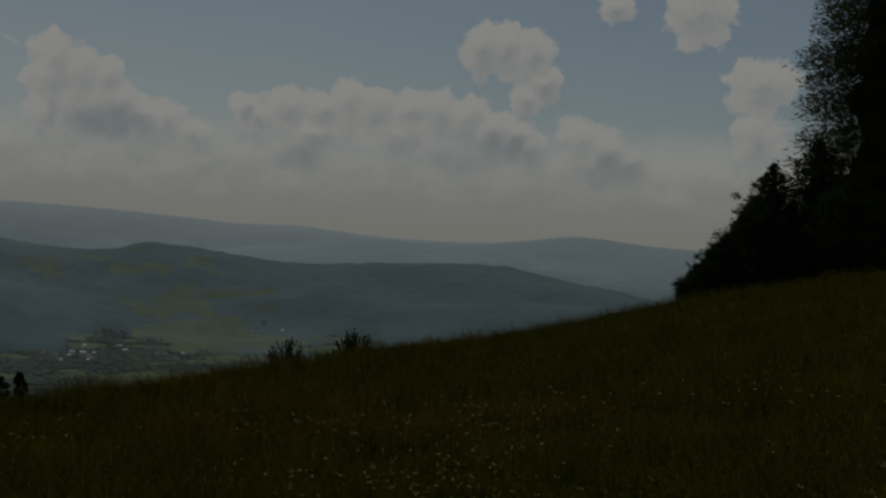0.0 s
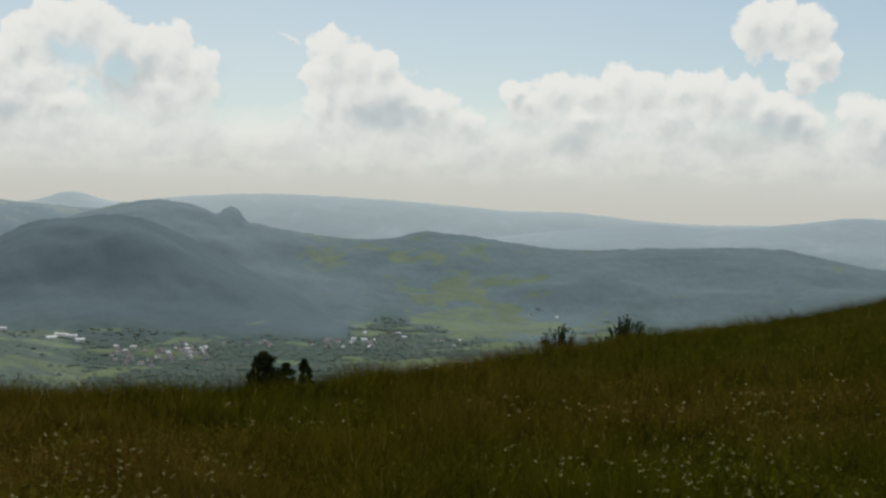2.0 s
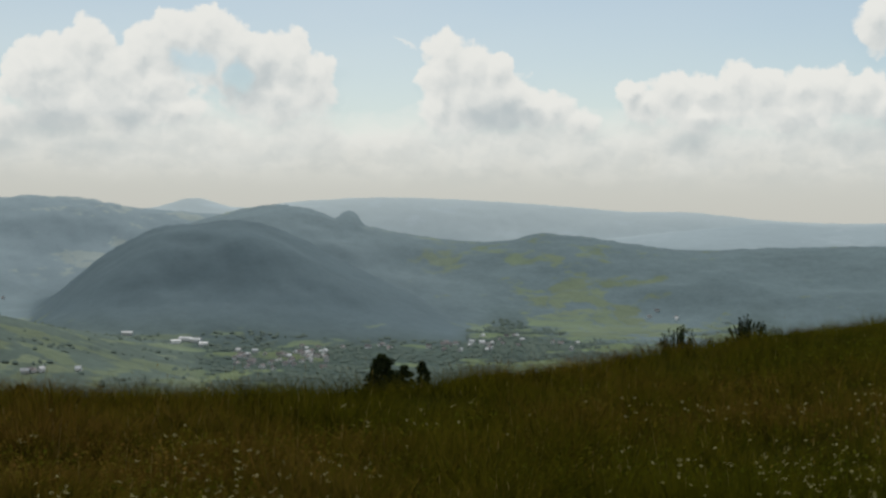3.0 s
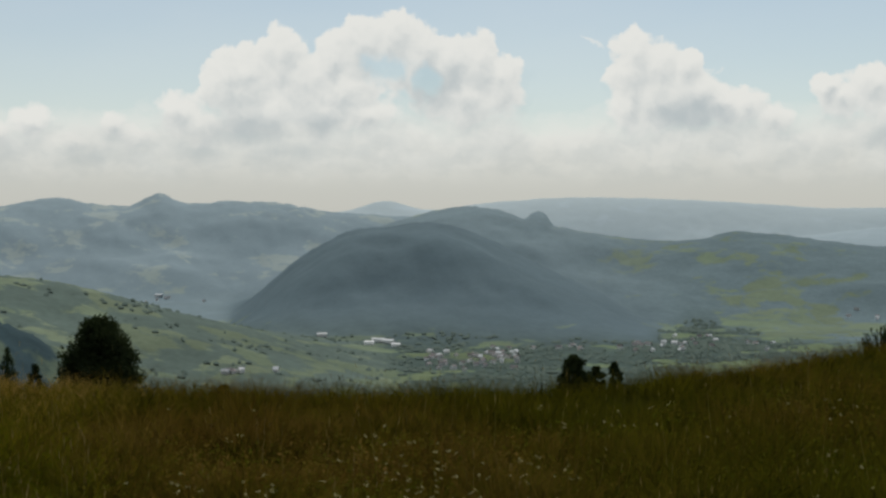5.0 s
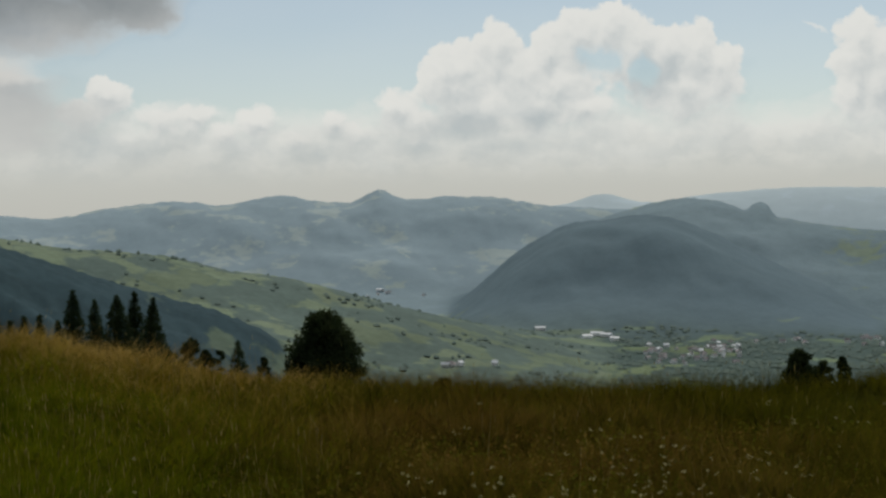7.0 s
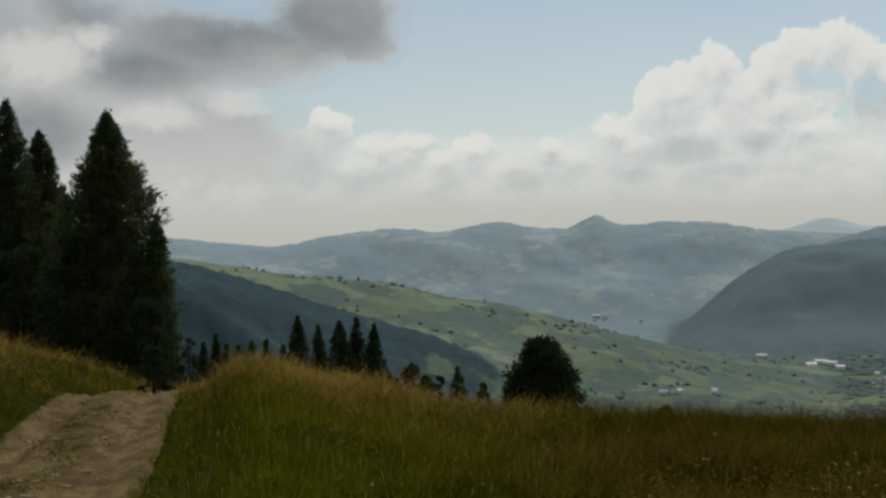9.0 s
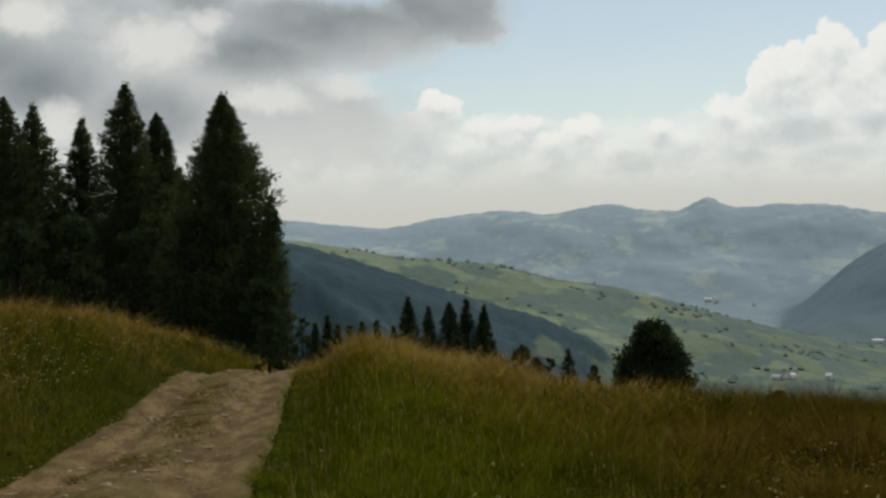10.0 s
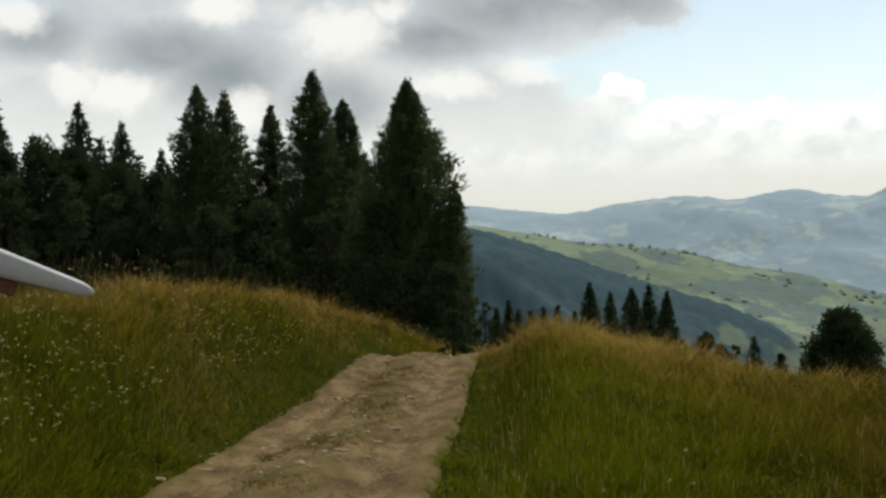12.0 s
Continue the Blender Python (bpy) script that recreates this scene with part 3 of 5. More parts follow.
def openness(x, y, z, belongs):
    r, az = np.hypot(x, y), np.degrees(np.arctan2(-x, y))
    el = np.degrees(np.arctan2(z - EYE, r))
    f = 0.30 + 0.22 * rough_noise(x / 170 + 3, y / 170, 4) + 0.62 * rough_noise(az * 0.7, r / 70, 4)
    f = np.where(belongs >= 3, f - 0.12, f)
    f = np.where(belongs == 3, f - 0.35, f)
    f = np.where(belongs == 0, 0.44 + 1.35 * (f - 0.44), f)
    f = np.where(belongs == 2, 0.44 + 1.3 * (f - 0.34), f)
    f = np.where(belongs == 4, f - 0.02 - 0.16 * np.clip((8 - az) / 2, 0, 1), f)
    f = f + 0.26 * np.clip((-3.3 - el) / 0.5, 0, 1) * ((belongs == 3) | (belongs == 4))
    f = np.where(belongs == 1, f - 0.4 + 0.07 * np.clip(44.5 - az, 0, 6), f)
    for a, e, w, h, s in CLEARINGS + THICKETS:
        f = f + 0.55 * s * np.exp(-((az - a) / w) ** 2 - ((el - e) / h) ** 2) * (belongs != 1) * (belongs != 3)
    return np.clip(f, 0, 1)


def build_ground():
    az = np.concatenate([np.arange(-180, -24, 3.0), np.arange(-24, 80, 0.16), np.arange(80, 180, 3.0)])
    r = np.concatenate([[0.0005, 0.4, 1, 2, 3, 4], np.arange(5, 30, 0.35), np.arange(30, 100, 2.5), np.geomspace(100, 460, 30), np.arange(470, 800, 5.0), np.arange(805, 1000, 25.0), np.arange(1010, 4880, 17.0)])
    a, q = np.meshgrid(np.radians(az), r)
    x, y = -q * np.sin(a), q * np.cos(a)
    z, belongs = land(x, y)
    s, side = track_place(x, y)
    z = z - 0.13 * ((np.abs(side) < TRACK_HALF) & (q < 60) & (s < 20))
    rows, cols = len(r), len(az)
    i, j = np.meshgrid(np.arange(rows - 1), np.arange(cols), indexing="ij")
    jn = (j + 1) % cols
    faces = np.stack([i * cols + j, i * cols + jn, (i + 1) * cols + jn, (i + 1) * cols + j], -1).reshape(-1, 4)
    kinds = (belongs[:-1, :] + 1).reshape(-1)
    verts = np.stack([x, y, z], -1).reshape(-1, 3)
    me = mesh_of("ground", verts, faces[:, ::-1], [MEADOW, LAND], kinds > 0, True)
    field = me.attributes.new("field", "FLOAT", "POINT")
    values = openness(x, y, z, belongs).ravel().astype(np.float32)
    field.data.foreach_set("value", values)
    # one kind of land, with its painted haze, passes softly into the next
    far = np.searchsorted(r, 1000)
    for name, tints in (("hazed_wood_tint", HAZED_WOOD_TINTS), ("hazed_field_tint", HAZED_FIELD_TINTS)):
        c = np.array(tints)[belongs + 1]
        # more haze is painted onto the knobby ridge behind the wooded hill
        extra_haze = (0.42 * np.clip((np.degrees(a) - 14) / 5, 0, 1) * (belongs == 4))[..., None]
        c = c * (1 - extra_haze) + np.array(tints[6]) * extra_haze
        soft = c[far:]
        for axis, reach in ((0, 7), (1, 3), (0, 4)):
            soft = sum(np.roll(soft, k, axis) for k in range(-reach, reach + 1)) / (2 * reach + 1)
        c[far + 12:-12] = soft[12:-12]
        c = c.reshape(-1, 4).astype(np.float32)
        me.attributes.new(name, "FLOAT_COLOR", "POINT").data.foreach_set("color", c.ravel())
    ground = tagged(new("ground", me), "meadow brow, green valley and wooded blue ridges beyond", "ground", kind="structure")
    return ground


ground = build_ground()


def bed(s, off):
    """Height of the track's surface: two ruts, a crown between them, and trodden lumps."""
    side = off / TRACK_HALF
    z = curve(TRACK_Z, s) + 0.02 - 0.05 * np.exp(-((np.abs(side) - 0.55) / 0.2) ** 2) + 0.025 * np.exp(-(side / 0.25) ** 2)
    rough = 0.35 + 0.65 * np.exp(-((side - 0.05) / 0.45) ** 2)
    return z + rough * (0.018 * rough_noise(s * 1.7 + 4, off * 2.6, 4) + 0.020 * rough_noise(s * 6.0, off * 7.5 + 3, 3)) - 0.035 * np.exp(-((side - 0.42 + 0.05 * np.sin(s * 0.7)) / 0.05) ** 2) * np.clip(rough_noise(s * 0.4, s * 0 + 2, 2) + 0.5, 0, 1)


def build_track():
    s, side = np.meshgrid(np.concatenate([np.arange(-14, 0, 0.12), np.arange(0, 20.5, 0.05)]), np.linspace(-1, 1, 49), indexing="ij")
    wob = 0.10 * rough_noise(s * 0.9, np.sign(side) * 7 + 3, 4)
    off = side * (TRACK_HALF + wob)
    x = TRACK_FROM.x + TRACK_WAY.x * s - TRACK_WAY.y * off
    y = TRACK_FROM.y + TRACK_WAY.y * s + TRACK_WAY.x * off
    z = bed(s, off)
    z = z - 0.06 * np.clip(np.abs(side) - 0.93, 0, 1) / 0.07
    rows, cols = s.shape
    i, j = np.meshgrid(np.arange(rows - 1), np.arange(cols - 1), indexing="ij")
    faces = np.stack([i * cols + j, (i + 1) * cols + j, (i + 1) * cols + j + 1, i * cols + j + 1], -1).reshape(-1, 4)
    me = mesh_of("dirt_track", np.stack([x, y, z], -1).reshape(-1, 3), faces, [TRACK], None, True)
    litter = me.attributes.new("field", "FLOAT", "POINT")
    worn = 0.45 + 0.6 * rough_noise(x * 0.9 + 4, y * 0.9, 4) + 0.3 * rough_noise(s * 0.25, off * 4, 3) - 0.55 * np.exp(-((np.abs(side) - 0.55) / 0.25) ** 2) + 0.25 * (np.abs(side) > 0.88)
    litter.data.foreach_set("value", np.clip(worn, 0, 1).astype(np.float32).ravel())
    return tagged(new("dirt_track", me), "rutted stony earth track through the meadow", "track", kind="structure")


build_track()


# ---- trees ----
def stand(az, far):
    """The place of a thing by its bearing from the spot where the track comes into view, or from the walk's beginning."""
    x, y = spot(az, far)
    return (x - 0.25, y + 0.03) if az > 38 else (x, y)


def sprays(rng, at, way, long, wide):
    """Leafy sprays: a pointed triangle at each place, its long axis along way."""
    n = len(at)
    way = way / np.linalg.norm(way, axis=1, keepdims=True)
    side = np.cross(way, rng.normal(size=(n, 3)))
    side /= np.linalg.norm(side, axis=1, keepdims=True) + 1e-9
    long, wide = long[:, None], wide[:, None]
    sag = np.array([0, 0, -0.12]) * long
    v = np.stack([at - way * long * 0.45 + side * wide * 0.6, at + way * long * 0.6 + sag, at - way * long * 0.3 - side * wide * 0.6], 1)
    return v.reshape(-1, 3), np.arange(3 * n).reshape(-1, 3)


def joined(chunks):
    vs, fs, base = [], [], 0
    for v, f in chunks:
        vs.append(v), fs.append(f + base)
        base += len(v)
    return np.concatenate(vs), np.concatenate(fs)


def tube(points, radii, sides=7):
    points = np.asarray(points, float)
    a = np.arange(sides) * 2 * np.pi / sides
    way = np.gradient(points, axis=0)
    way /= np.linalg.norm(way, axis=1, keepdims=True) + 1e-9
    up = np.where(np.abs(way[:, 2:3]) < 0.9, [[0, 0, 1.0]], [[1.0, 0, 0]])
    u = np.cross(way, up)
    u /= np.linalg.norm(u, axis=1, keepdims=True)
    w = np.cross(way, u)
    ring = points[:, None] + (u[:, None] * np.cos(a)[None, :, None] + w[:, None] * np.sin(a)[None, :, None]) * np.asarray(radii)[:, None, None]
    n = len(points)
    i, j = np.meshgrid(np.arange(n - 1), np.arange(sides), indexing="ij")
    jn = (j + 1) % sides
    q = np.stack([i * sides + j, i * sides + jn, (i + 1) * sides + jn, (i + 1) * sides + j], -1).reshape(-1, 4)
    return ring.reshape(-1, 3), np.concatenate([q[:, [0, 1, 2]], q[:, [0, 2, 3]]])


def trunk_mesh(rng, tall, thick, limbs=()):
    t = np.linspace(0, 1, 9)
    bend = np.cumsum(rng.normal(0, 0.006 * tall, (9, 2)), 0) * t[:, None]
    line = np.column_stack([bend, t * tall - 0.3])
    chunks = [tube(line, thick * (1 - t) ** 0.8 + 0.012)]
    for a, b, r in limbs:
        mid = (np.array(a) + b) / 2 + [0, 0, 0.06 * np.linalg.norm(np.subtract(b, a))]
        chunks.append(tube([a, mid, b], [r, r * 0.7, r * 0.25], 5))
    return mesh_of("trunk", *joined(chunks), [BARK], None, True)


def conifer(name, az, far, apex, half, seed, mat, label, category, skirt=0.06, taper=0.22, whorls=26, density=1.0, rise=-0.15, ragged=0.25, group="", fine=None, slim=1.0):
    """A conifer whose tip shows at the elevation apex: boughs in whorls, each hung with sprays. half: half its width in degrees."""
    rng = np.random.RandomState(seed)
    x, y = stand(az, far)
    z = height(x, y)
    tall = EYE + far * math.tan(radians(apex)) - z
    wide = far * math.tan(radians(half))
    tree = tagged(new(name), label, category, group)
    tree.location = (x, y, z)
    tree.rotation_euler = (0, 0, rng.uniform(0, 6.28))
    ats, ways, longs, limbs = [], [], [], []
    fine = fine or min(0.18, 0.022 * wide + 0.0011 * far + 0.03)
    phase = rng.uniform(0, 6.28, 3)
    for w in range(whorls):
        for b in range(11):
            h = min(max(skirt + (0.985 - skirt) * (w + rng.uniform(-1.0, 1.0)) / (whorls - 1), 0.01), 0.985)
            a = rng.uniform(0, 6.28)
            # the tree bulges here and thins out there
            bulge = 1 + 0.06 * math.sin(a + phase[0] + 7 * h) + 0.06 * math.sin(2 * a + phase[1] - 13 * h)
            reach = wide * (1 - math.exp(-(1 - h) / taper)) * (0.75 + 0.25 * min(1, (h - skirt) * 6 + 0.35)) * bulge
            length = reach * rng.uniform(1 - ragged * 1.3, 1 + ragged * 0.8)
            dz = length * rng.uniform(rise - 0.15, rise + 0.2) * min(1.0, 4 * (1 - h))
            tip = np.array([math.cos(a) * length, math.sin(a) * length, dz])
            root = np.array([0, 0, h * tall])
            limbs.append((root, root + tip * 0.8, 0.0026 * tall * (1.1 - h)))
            m = max(8, int(9.5 * density * length / fine))
            t = rng.uniform(0.1, 1.0, m) ** 0.7
            spread = 0.16 * length * (1.2 - t)[:, None] + 0.25 * fine
            p = root + tip * t[:, None] + rng.normal(size=(m, 3)) * spread * [1, 1, 0.75]
            ats.append(p)
            ways.append(tip / (length + 1e-6) + rng.normal(0, 0.45, (m, 3)) + [0, 0, 0.35])
            longs.append(fine * rng.uniform(0.6, 1.5, m))
    # the outer twigs between the boughs
    m = int(0.9 * sum(len(p) for p in ats))
    h = skirt + (0.985 - skirt) * (1 - rng.rand(m) ** 0.68)
    a = rng.uniform(0, 6.28, m)
    reach = wide * (1 - np.exp(-(1 - h) / taper)) * (0.75 + 0.25 * np.minimum(1, (h - skirt) * 6 + 0.35))
    reach = reach * (1 + 0.06 * np.sin(a + phase[0] + 7 * h) + 0.06 * np.sin(2 * a + phase[1] - 13 * h)) * (1.0 - 0.9 * ragged * value_noise(a * 4 + 9, h * whorls * 0.8)) * rng.uniform(0.5, 1.08, m)
    ats.append(np.column_stack([np.cos(a) * reach, np.sin(a) * reach, h * tall + reach * rise * 0.8]))
    ways.append(np.column_stack([np.cos(a), np.sin(a), rise + 0.5 + 0 * a]) + rng.normal(0, 0.4, (m, 3))), longs.append(fine * rng.uniform(0.5, 1.2, m))
    m = int(30 * density)
    ats.append(np.column_stack([rng.normal(0, 0.03 * wide, (m, 2)), tall * rng.uniform(0.94, 1.0, m)]))
    ways.append(np.tile([0, 0, 1.0], (m, 1)) + rng.normal(0, 0.35, (m, 3))), longs.append(np.full(m, fine))
    ats, ways, longs = np.concatenate(ats), np.concatenate(ways), np.concatenate(longs)
    ats[:, 2] = np.minimum(ats[:, 2], tall)
    v, f = sprays(rng, ats, ways, longs / slim, longs * slim * rng.uniform(0.28, 0.5, len(longs)))
    # a lumpy solid core, added inside, blocks the light showing through the crown
    t = np.linspace(max(skirt, 0.02), 0.97, 30)
    core = tube(np.column_stack([0 * t, 0 * t, t * tall]), 0.45 * wide * (1 - np.exp(-(1 - t) / taper)) * (1 - 0.6 * t ** 3) * rng.uniform(0.75, 1.1, 30), 11)
    core[0][:, :2] *= rng.uniform(0.55, 1.2, (len(core[0]), 1))
    v, f = joined([(v, f), core])
    part("trunk", trunk_mesh(rng, tall * 0.97, 0.015 * tall, limbs[::3]), tree)
    part("crown", mesh_of("crown", v, f, [mat]), tree)
    return tree


def leafy(name, az, far, top, half, seed, mat, label, category, low=None, clumps=46, each=70, dome=0.55, twiggy=0.0, group="", size=0.10):
    """A rounded tree or bush: clumps of sprays over a dome, on a trunk with limbs. low: the elevation at which its crown ends."""
    rng = np.random.RandomState(seed)
    x, y = stand(az, far)
    z = height(x, y)
    tall = EYE + far * math.tan(radians(top)) - z
    wide = far * math.tan(radians(half))
    foot = 0.12 * tall if low is None else max(0.0, EYE + far * math.tan(radians(low)) - z)
    tree = tagged(new(name), label, category, group)
    tree.location = (x, y, z)
    ats, ways, longs, limbs = [], [], [], []
    for c in range(clumps):
        a, u = rng.uniform(0, 6.28), rng.uniform(0, 1)
        edge = (1 - u ** (1 / dome * 1.1)) ** 0.5 if u < 1 else 0
        rad = wide * edge * math.sqrt(rng.uniform(0.25, 1.0)) * rng.uniform(0.85, 1.05)
        mid = np.array([math.cos(a) * rad, math.sin(a) * rad, foot + (tall - foot) * u * 0.93])
        r = wide * rng.uniform(0.18, 0.32)
        p = rng.normal(size=(each, 3))
        p /= np.linalg.norm(p, axis=1, keepdims=True)
        p *= rng.uniform(0.35, 1.0, (each, 1)) * r
        ats.append(mid + p * [1, 1, 0.8])
        ways.append(p + [0, 0, 0.3 * r] + rng.normal(0, 0.3 * r, (each, 3)))
        longs.append(np.full(each, min(0.32, size * wide)) * rng.uniform(0.6, 1.5, each))
        if c % 3 == 0:
            limbs.append((np.array([0, 0, max(0.1, mid[2] * 0.55)]), mid, 0.02 * wide))
    for c in range(int(twiggy)):
        a, lean = rng.uniform(0, 6.28), rng.uniform(0.05, 1.0)
        tip = np.array([math.cos(a) * lean * wide, math.sin(a) * lean * wide, 0]) + [0, 0, tall * rng.uniform(0.75, 1.1) * (1.05 - 0.35 * lean)]
        root = np.array([math.cos(a) * lean * wide * 0.5, math.sin(a) * lean * wide * 0.5, foot])
        t = rng.uniform(0.3, 1.0, 26)
        ats.append(root + (tip - root) * t[:, None] + rng.normal(0, 0.018 * wide, (26, 3)))
        ways.append(np.tile(tip - root, (26, 1)) / tall + rng.normal(0, 0.35, (26, 3)))
        longs.append(np.full(26, 0.11 * wide))
        limbs.append((root, tip, 0.012 * wide))
    ats, ways, longs = np.concatenate(ats), np.concatenate(ways), np.concatenate(longs)
    keep = ats[:, 2] < tall * 1.15
    v, f = sprays(rng, ats[keep], ways[keep], longs[keep], longs[keep] * 0.5)
    part("trunk", trunk_mesh(rng, tall * 0.85, 0.03 * wide + 0.03, limbs), tree)
    part("crown", mesh_of("crown", v, f, [mat]), tree)
    return tree


EDGE = "trees at the edge of the wood"
LARCHES = [
    # azimuth, distance, tip elevation, half width, whorls
    (54.45, 42, 5.85, 3.3, 48), (57.05, 47, 5.1, 2.0, 36), (58.25, 46, 6.25, 2.1, 40), (59.95, 49, 4.9, 1.7, 34), (61.8, 48, 5.4, 2.0, 36), (62.9, 47, 5.7, 2.2, 38),
]
for k, (a, d, e, w, n_w) in enumerate(LARCHES):
    conifer("larch", a, d, e, w, 10 + k, LARCH, "tall dark larch with dense brushy boughs at the track" if k == 0 else "tall dark larch with a narrow rounded top", "tree", whorls=n_w, density=0.85, rise=0.5, ragged=0.22, taper=0.36 if k else 0.55, skirt=0.03, group=EDGE, slim=0.8, fine=0.105)
conifer("young_larch", 52.55, 41, 1.75, 0.85, 31, LARCH, "young larch with ragged boughs beside the track", "tree", whorls=20, density=1.0, rise=0.3, taper=0.2, skirt=0.05, group=EDGE)
SPRUCES = [(64.3, 52, 3.1, 2.1), (65.85, 54, 4.2, 2.3), (66.7, 58, 3.6, 2.0), (67.5, 56, 5.0, 2.5), (69.2, 56, 3.7, 2.3), (70.7, 52, 5.1, 2.6), (72.6, 55, 5.4, 2.5), (75.0, 54, 4.6, 2.4), (63.6, 62, 2.7, 2.4), (65.2, 64, 2.9, 2.4), (68.4, 64, 3.2, 2.4), (71.6, 63, 3.5, 2.4), (60.9, 60, 3.0, 1.8), (56.2, 58, 2.9, 1.8)]
for k, (a, d, e, w) in enumerate(SPRUCES):
    conifer("spruce", a, d, e, w, 40 + k, NEEDLES, "dark pointed spruce in the edge of the wood", "tree", whorls=26, density=0.75 if k < 8 else 0.3, rise=-0.05, ragged=0.26, taper=0.42, skirt=0.03, group=EDGE)
UNDERWOOD = [(52.7, 27, -3.5, 0.75), (51.35, 40, -3.0, 0.7), (53.0, 39, -1.4, 1.4), (55.8, 41, 1.2, 1.7), (57.8, 43, 1.4, 1.6), (60.3, 43, 1.5, 1.7), (62.4, 43, 1.2, 1.7), (64.4, 45, 1.2, 1.7), (66.2, 46, 1.8, 1.7), (68.0, 46, 2.6, 1.6), (70.2, 45, 2.9, 1.8), (72.6, 46, 2.6, 1.8)]
for k, (a, d, e, w) in enumerate(UNDERWOOD):
    leafy("hazel_bush", a, d, e, w, 60 + k, LEAVES, "dense dark green bush under the conifers", "bush", low=e - 12, clumps=60, each=80, dome=0.8, group="bushes under the conifers")
BROADLEAVES = [(69.0, 50, 3.7, 1.9), (67.7, 51, 3.4, 1.7), (70.6, 49, 3.3, 1.9), (66.0, 50, 2.6, 1.6), (64.6, 51, 2.2, 1.5), (72.5, 50, 3.6, 2.0)]
for k, (a, d, e, w) in enumerate(BROADLEAVES):
    leafy("alder", a, d, e, w, 75 + k, LEAVES, "dark round-topped alder standing among the spruces", "tree", low=-2.2, clumps=120, each=90, dome=0.8, group=EDGE, size=0.08)

# the tall larch and the young spruces on the brow
conifer("larch", -17.4, 52, 19.0, 4.15, 80, LARCH, "tall dark larch with open drooping boughs on the brow", "tree", whorls=56, density=0.75, rise=-0.25, ragged=0.20, taper=0.42, skirt=0.02, fine=0.115, slim=0.7)
BROW_TREES = [(-13.1, 49, 4.0, 2.0), (-14.8, 50, 5.0, 2.4), (-11.9, 48, 1.8, 1.5), (-10.9, 47, 0.4, 1.1), (-10.1, 46, -0.6, 0.8), (-16.2, 48, 3.5, 2.2), (-12.5, 48, 2.7, 1.8), (-11.4, 47, 1.1, 1.4), (-10.5, 46.5, -0.1, 1.1)]
for k, (a, d, e, w) in enumerate(BROW_TREES):
    conifer("young_spruce", a, d, e, w, 90 + k, NEEDLES, "young dark spruce growing thickly on the grassy brow", "tree", whorls=20, density=0.55, rise=0.3, ragged=0.40, taper=0.42, skirt=0.0, group="young spruces on the brow", fine=0.12, slim=0.7)

# the trees below the brow
PINES = [(47.1, 110, -2.5, 0.70), (46.27, 112, -2.9, 0.60), (45.42, 108, -2.74, 0.88), (44.74, 110, -2.6, 0.66), (44.02, 106, -2.86, 1.5)]
for k, (a, d, e, w) in enumerate(PINES):
    conifer("slender_spruce", a, d, e, w, 110 + k, NEEDLES, "slender dark spruce standing on the slope", "tree", whorls=34, density=0.48, rise=0.4, fine=0.22, ragged=0.18, taper=0.22 if k < 4 else 0.62, skirt=0.05, group="row of slender spruces")
leafy("round_pine", 37.28, 120, -3.55, 1.85, 130, LEAVES, "broad dark pine with a domed crown below the meadow", "tree", low=-7.0, clumps=250, each=110, dome=0.95, size=0.065)
leafy("bush", 36.05, 119, -5.1, 0.36, 131, LEAVES, "small dark bush close beside the domed pine", "bush", clumps=24, each=60)
leafy("round_pine", 18.2, 62, -5.2, 0.86, 132, LEAVES, "small round-headed dark pine beyond the meadow's brow", "tree", low=-7.2, clumps=110, each=80, dome=0.9, size=0.13)
leafy("bush", 17.3, 64, -5.62, 0.5, 133, LEAVES, "low dark bush beside the round-headed pine", "bush", low=-7.2, clumps=54, each=80, size=0.24)
leafy("bush", 16.55, 60, -5.45, 0.44, 134, NEEDLES, "upright dark bush beside the round-headed pine", "bush", low=-7.2, clumps=50, each=80, dome=0.9, size=0.24)
leafy("spiky_bush", 6.15, 31, -3.85, 0.95, 135, LEAVES, "dark bush with upright spiky twigs on the brow", "bush", low=-5.2, clumps=9, each=40, twiggy=46, size=0.10)
leafy("spiky_bush", 3.5, 33, -3.45, 0.95, 136, LEAVES, "dark bush with thin upright twigs on the brow", "bush", low=-4.8, clumps=8, each=40, twiggy=46, size=0.10)
LOW_ROW = [(42.5, 70, -4.45, 0.62), (41.9, 72, -4.9, 0.5), (41.35, 70, -4.85, 0.36), (39.6, 66, -5.25, 0.46), (43.3, 74, -4.75, 0.5), (32.4, 62, -6.22, 0.55)]
for k, (a, d, e, w) in enumerate(LOW_ROW):
    leafy("bush", a, d, e, w, 140 + k, LEAVES, "dark bush on the slope below the meadow", "bush", low=e - 3.0, clumps=60, each=90, size=0.26, group="bushes on the slope")
conifer("young_spruce", 40.6, 68, -4.68, 0.7, 150, NEEDLES, "young pointed spruce among the bushes on the slope", "tree", whorls=14, density=1.0, rise=0.2, taper=0.2)
FAR_ROW = [(50.9, 130, -3.5), (50.4, 135, -3.2), (50.0, 128, -3.6), (49.5, 132, -3.65), (49.0, 130, -3.5), (48.4, 133, -3.45), (47.7, 131, -3.7)]
for k, (a, d, e) in enumerate(FAR_ROW):
    conifer("small_spruce", a, d, e, 0.9, 160 + k, NEEDLES, "small dark spruce showing above the brow", "tree", whorls=24, density=0.55, fine=0.3, ragged=0.18, taper=0.5, group="small spruces behind the brow")


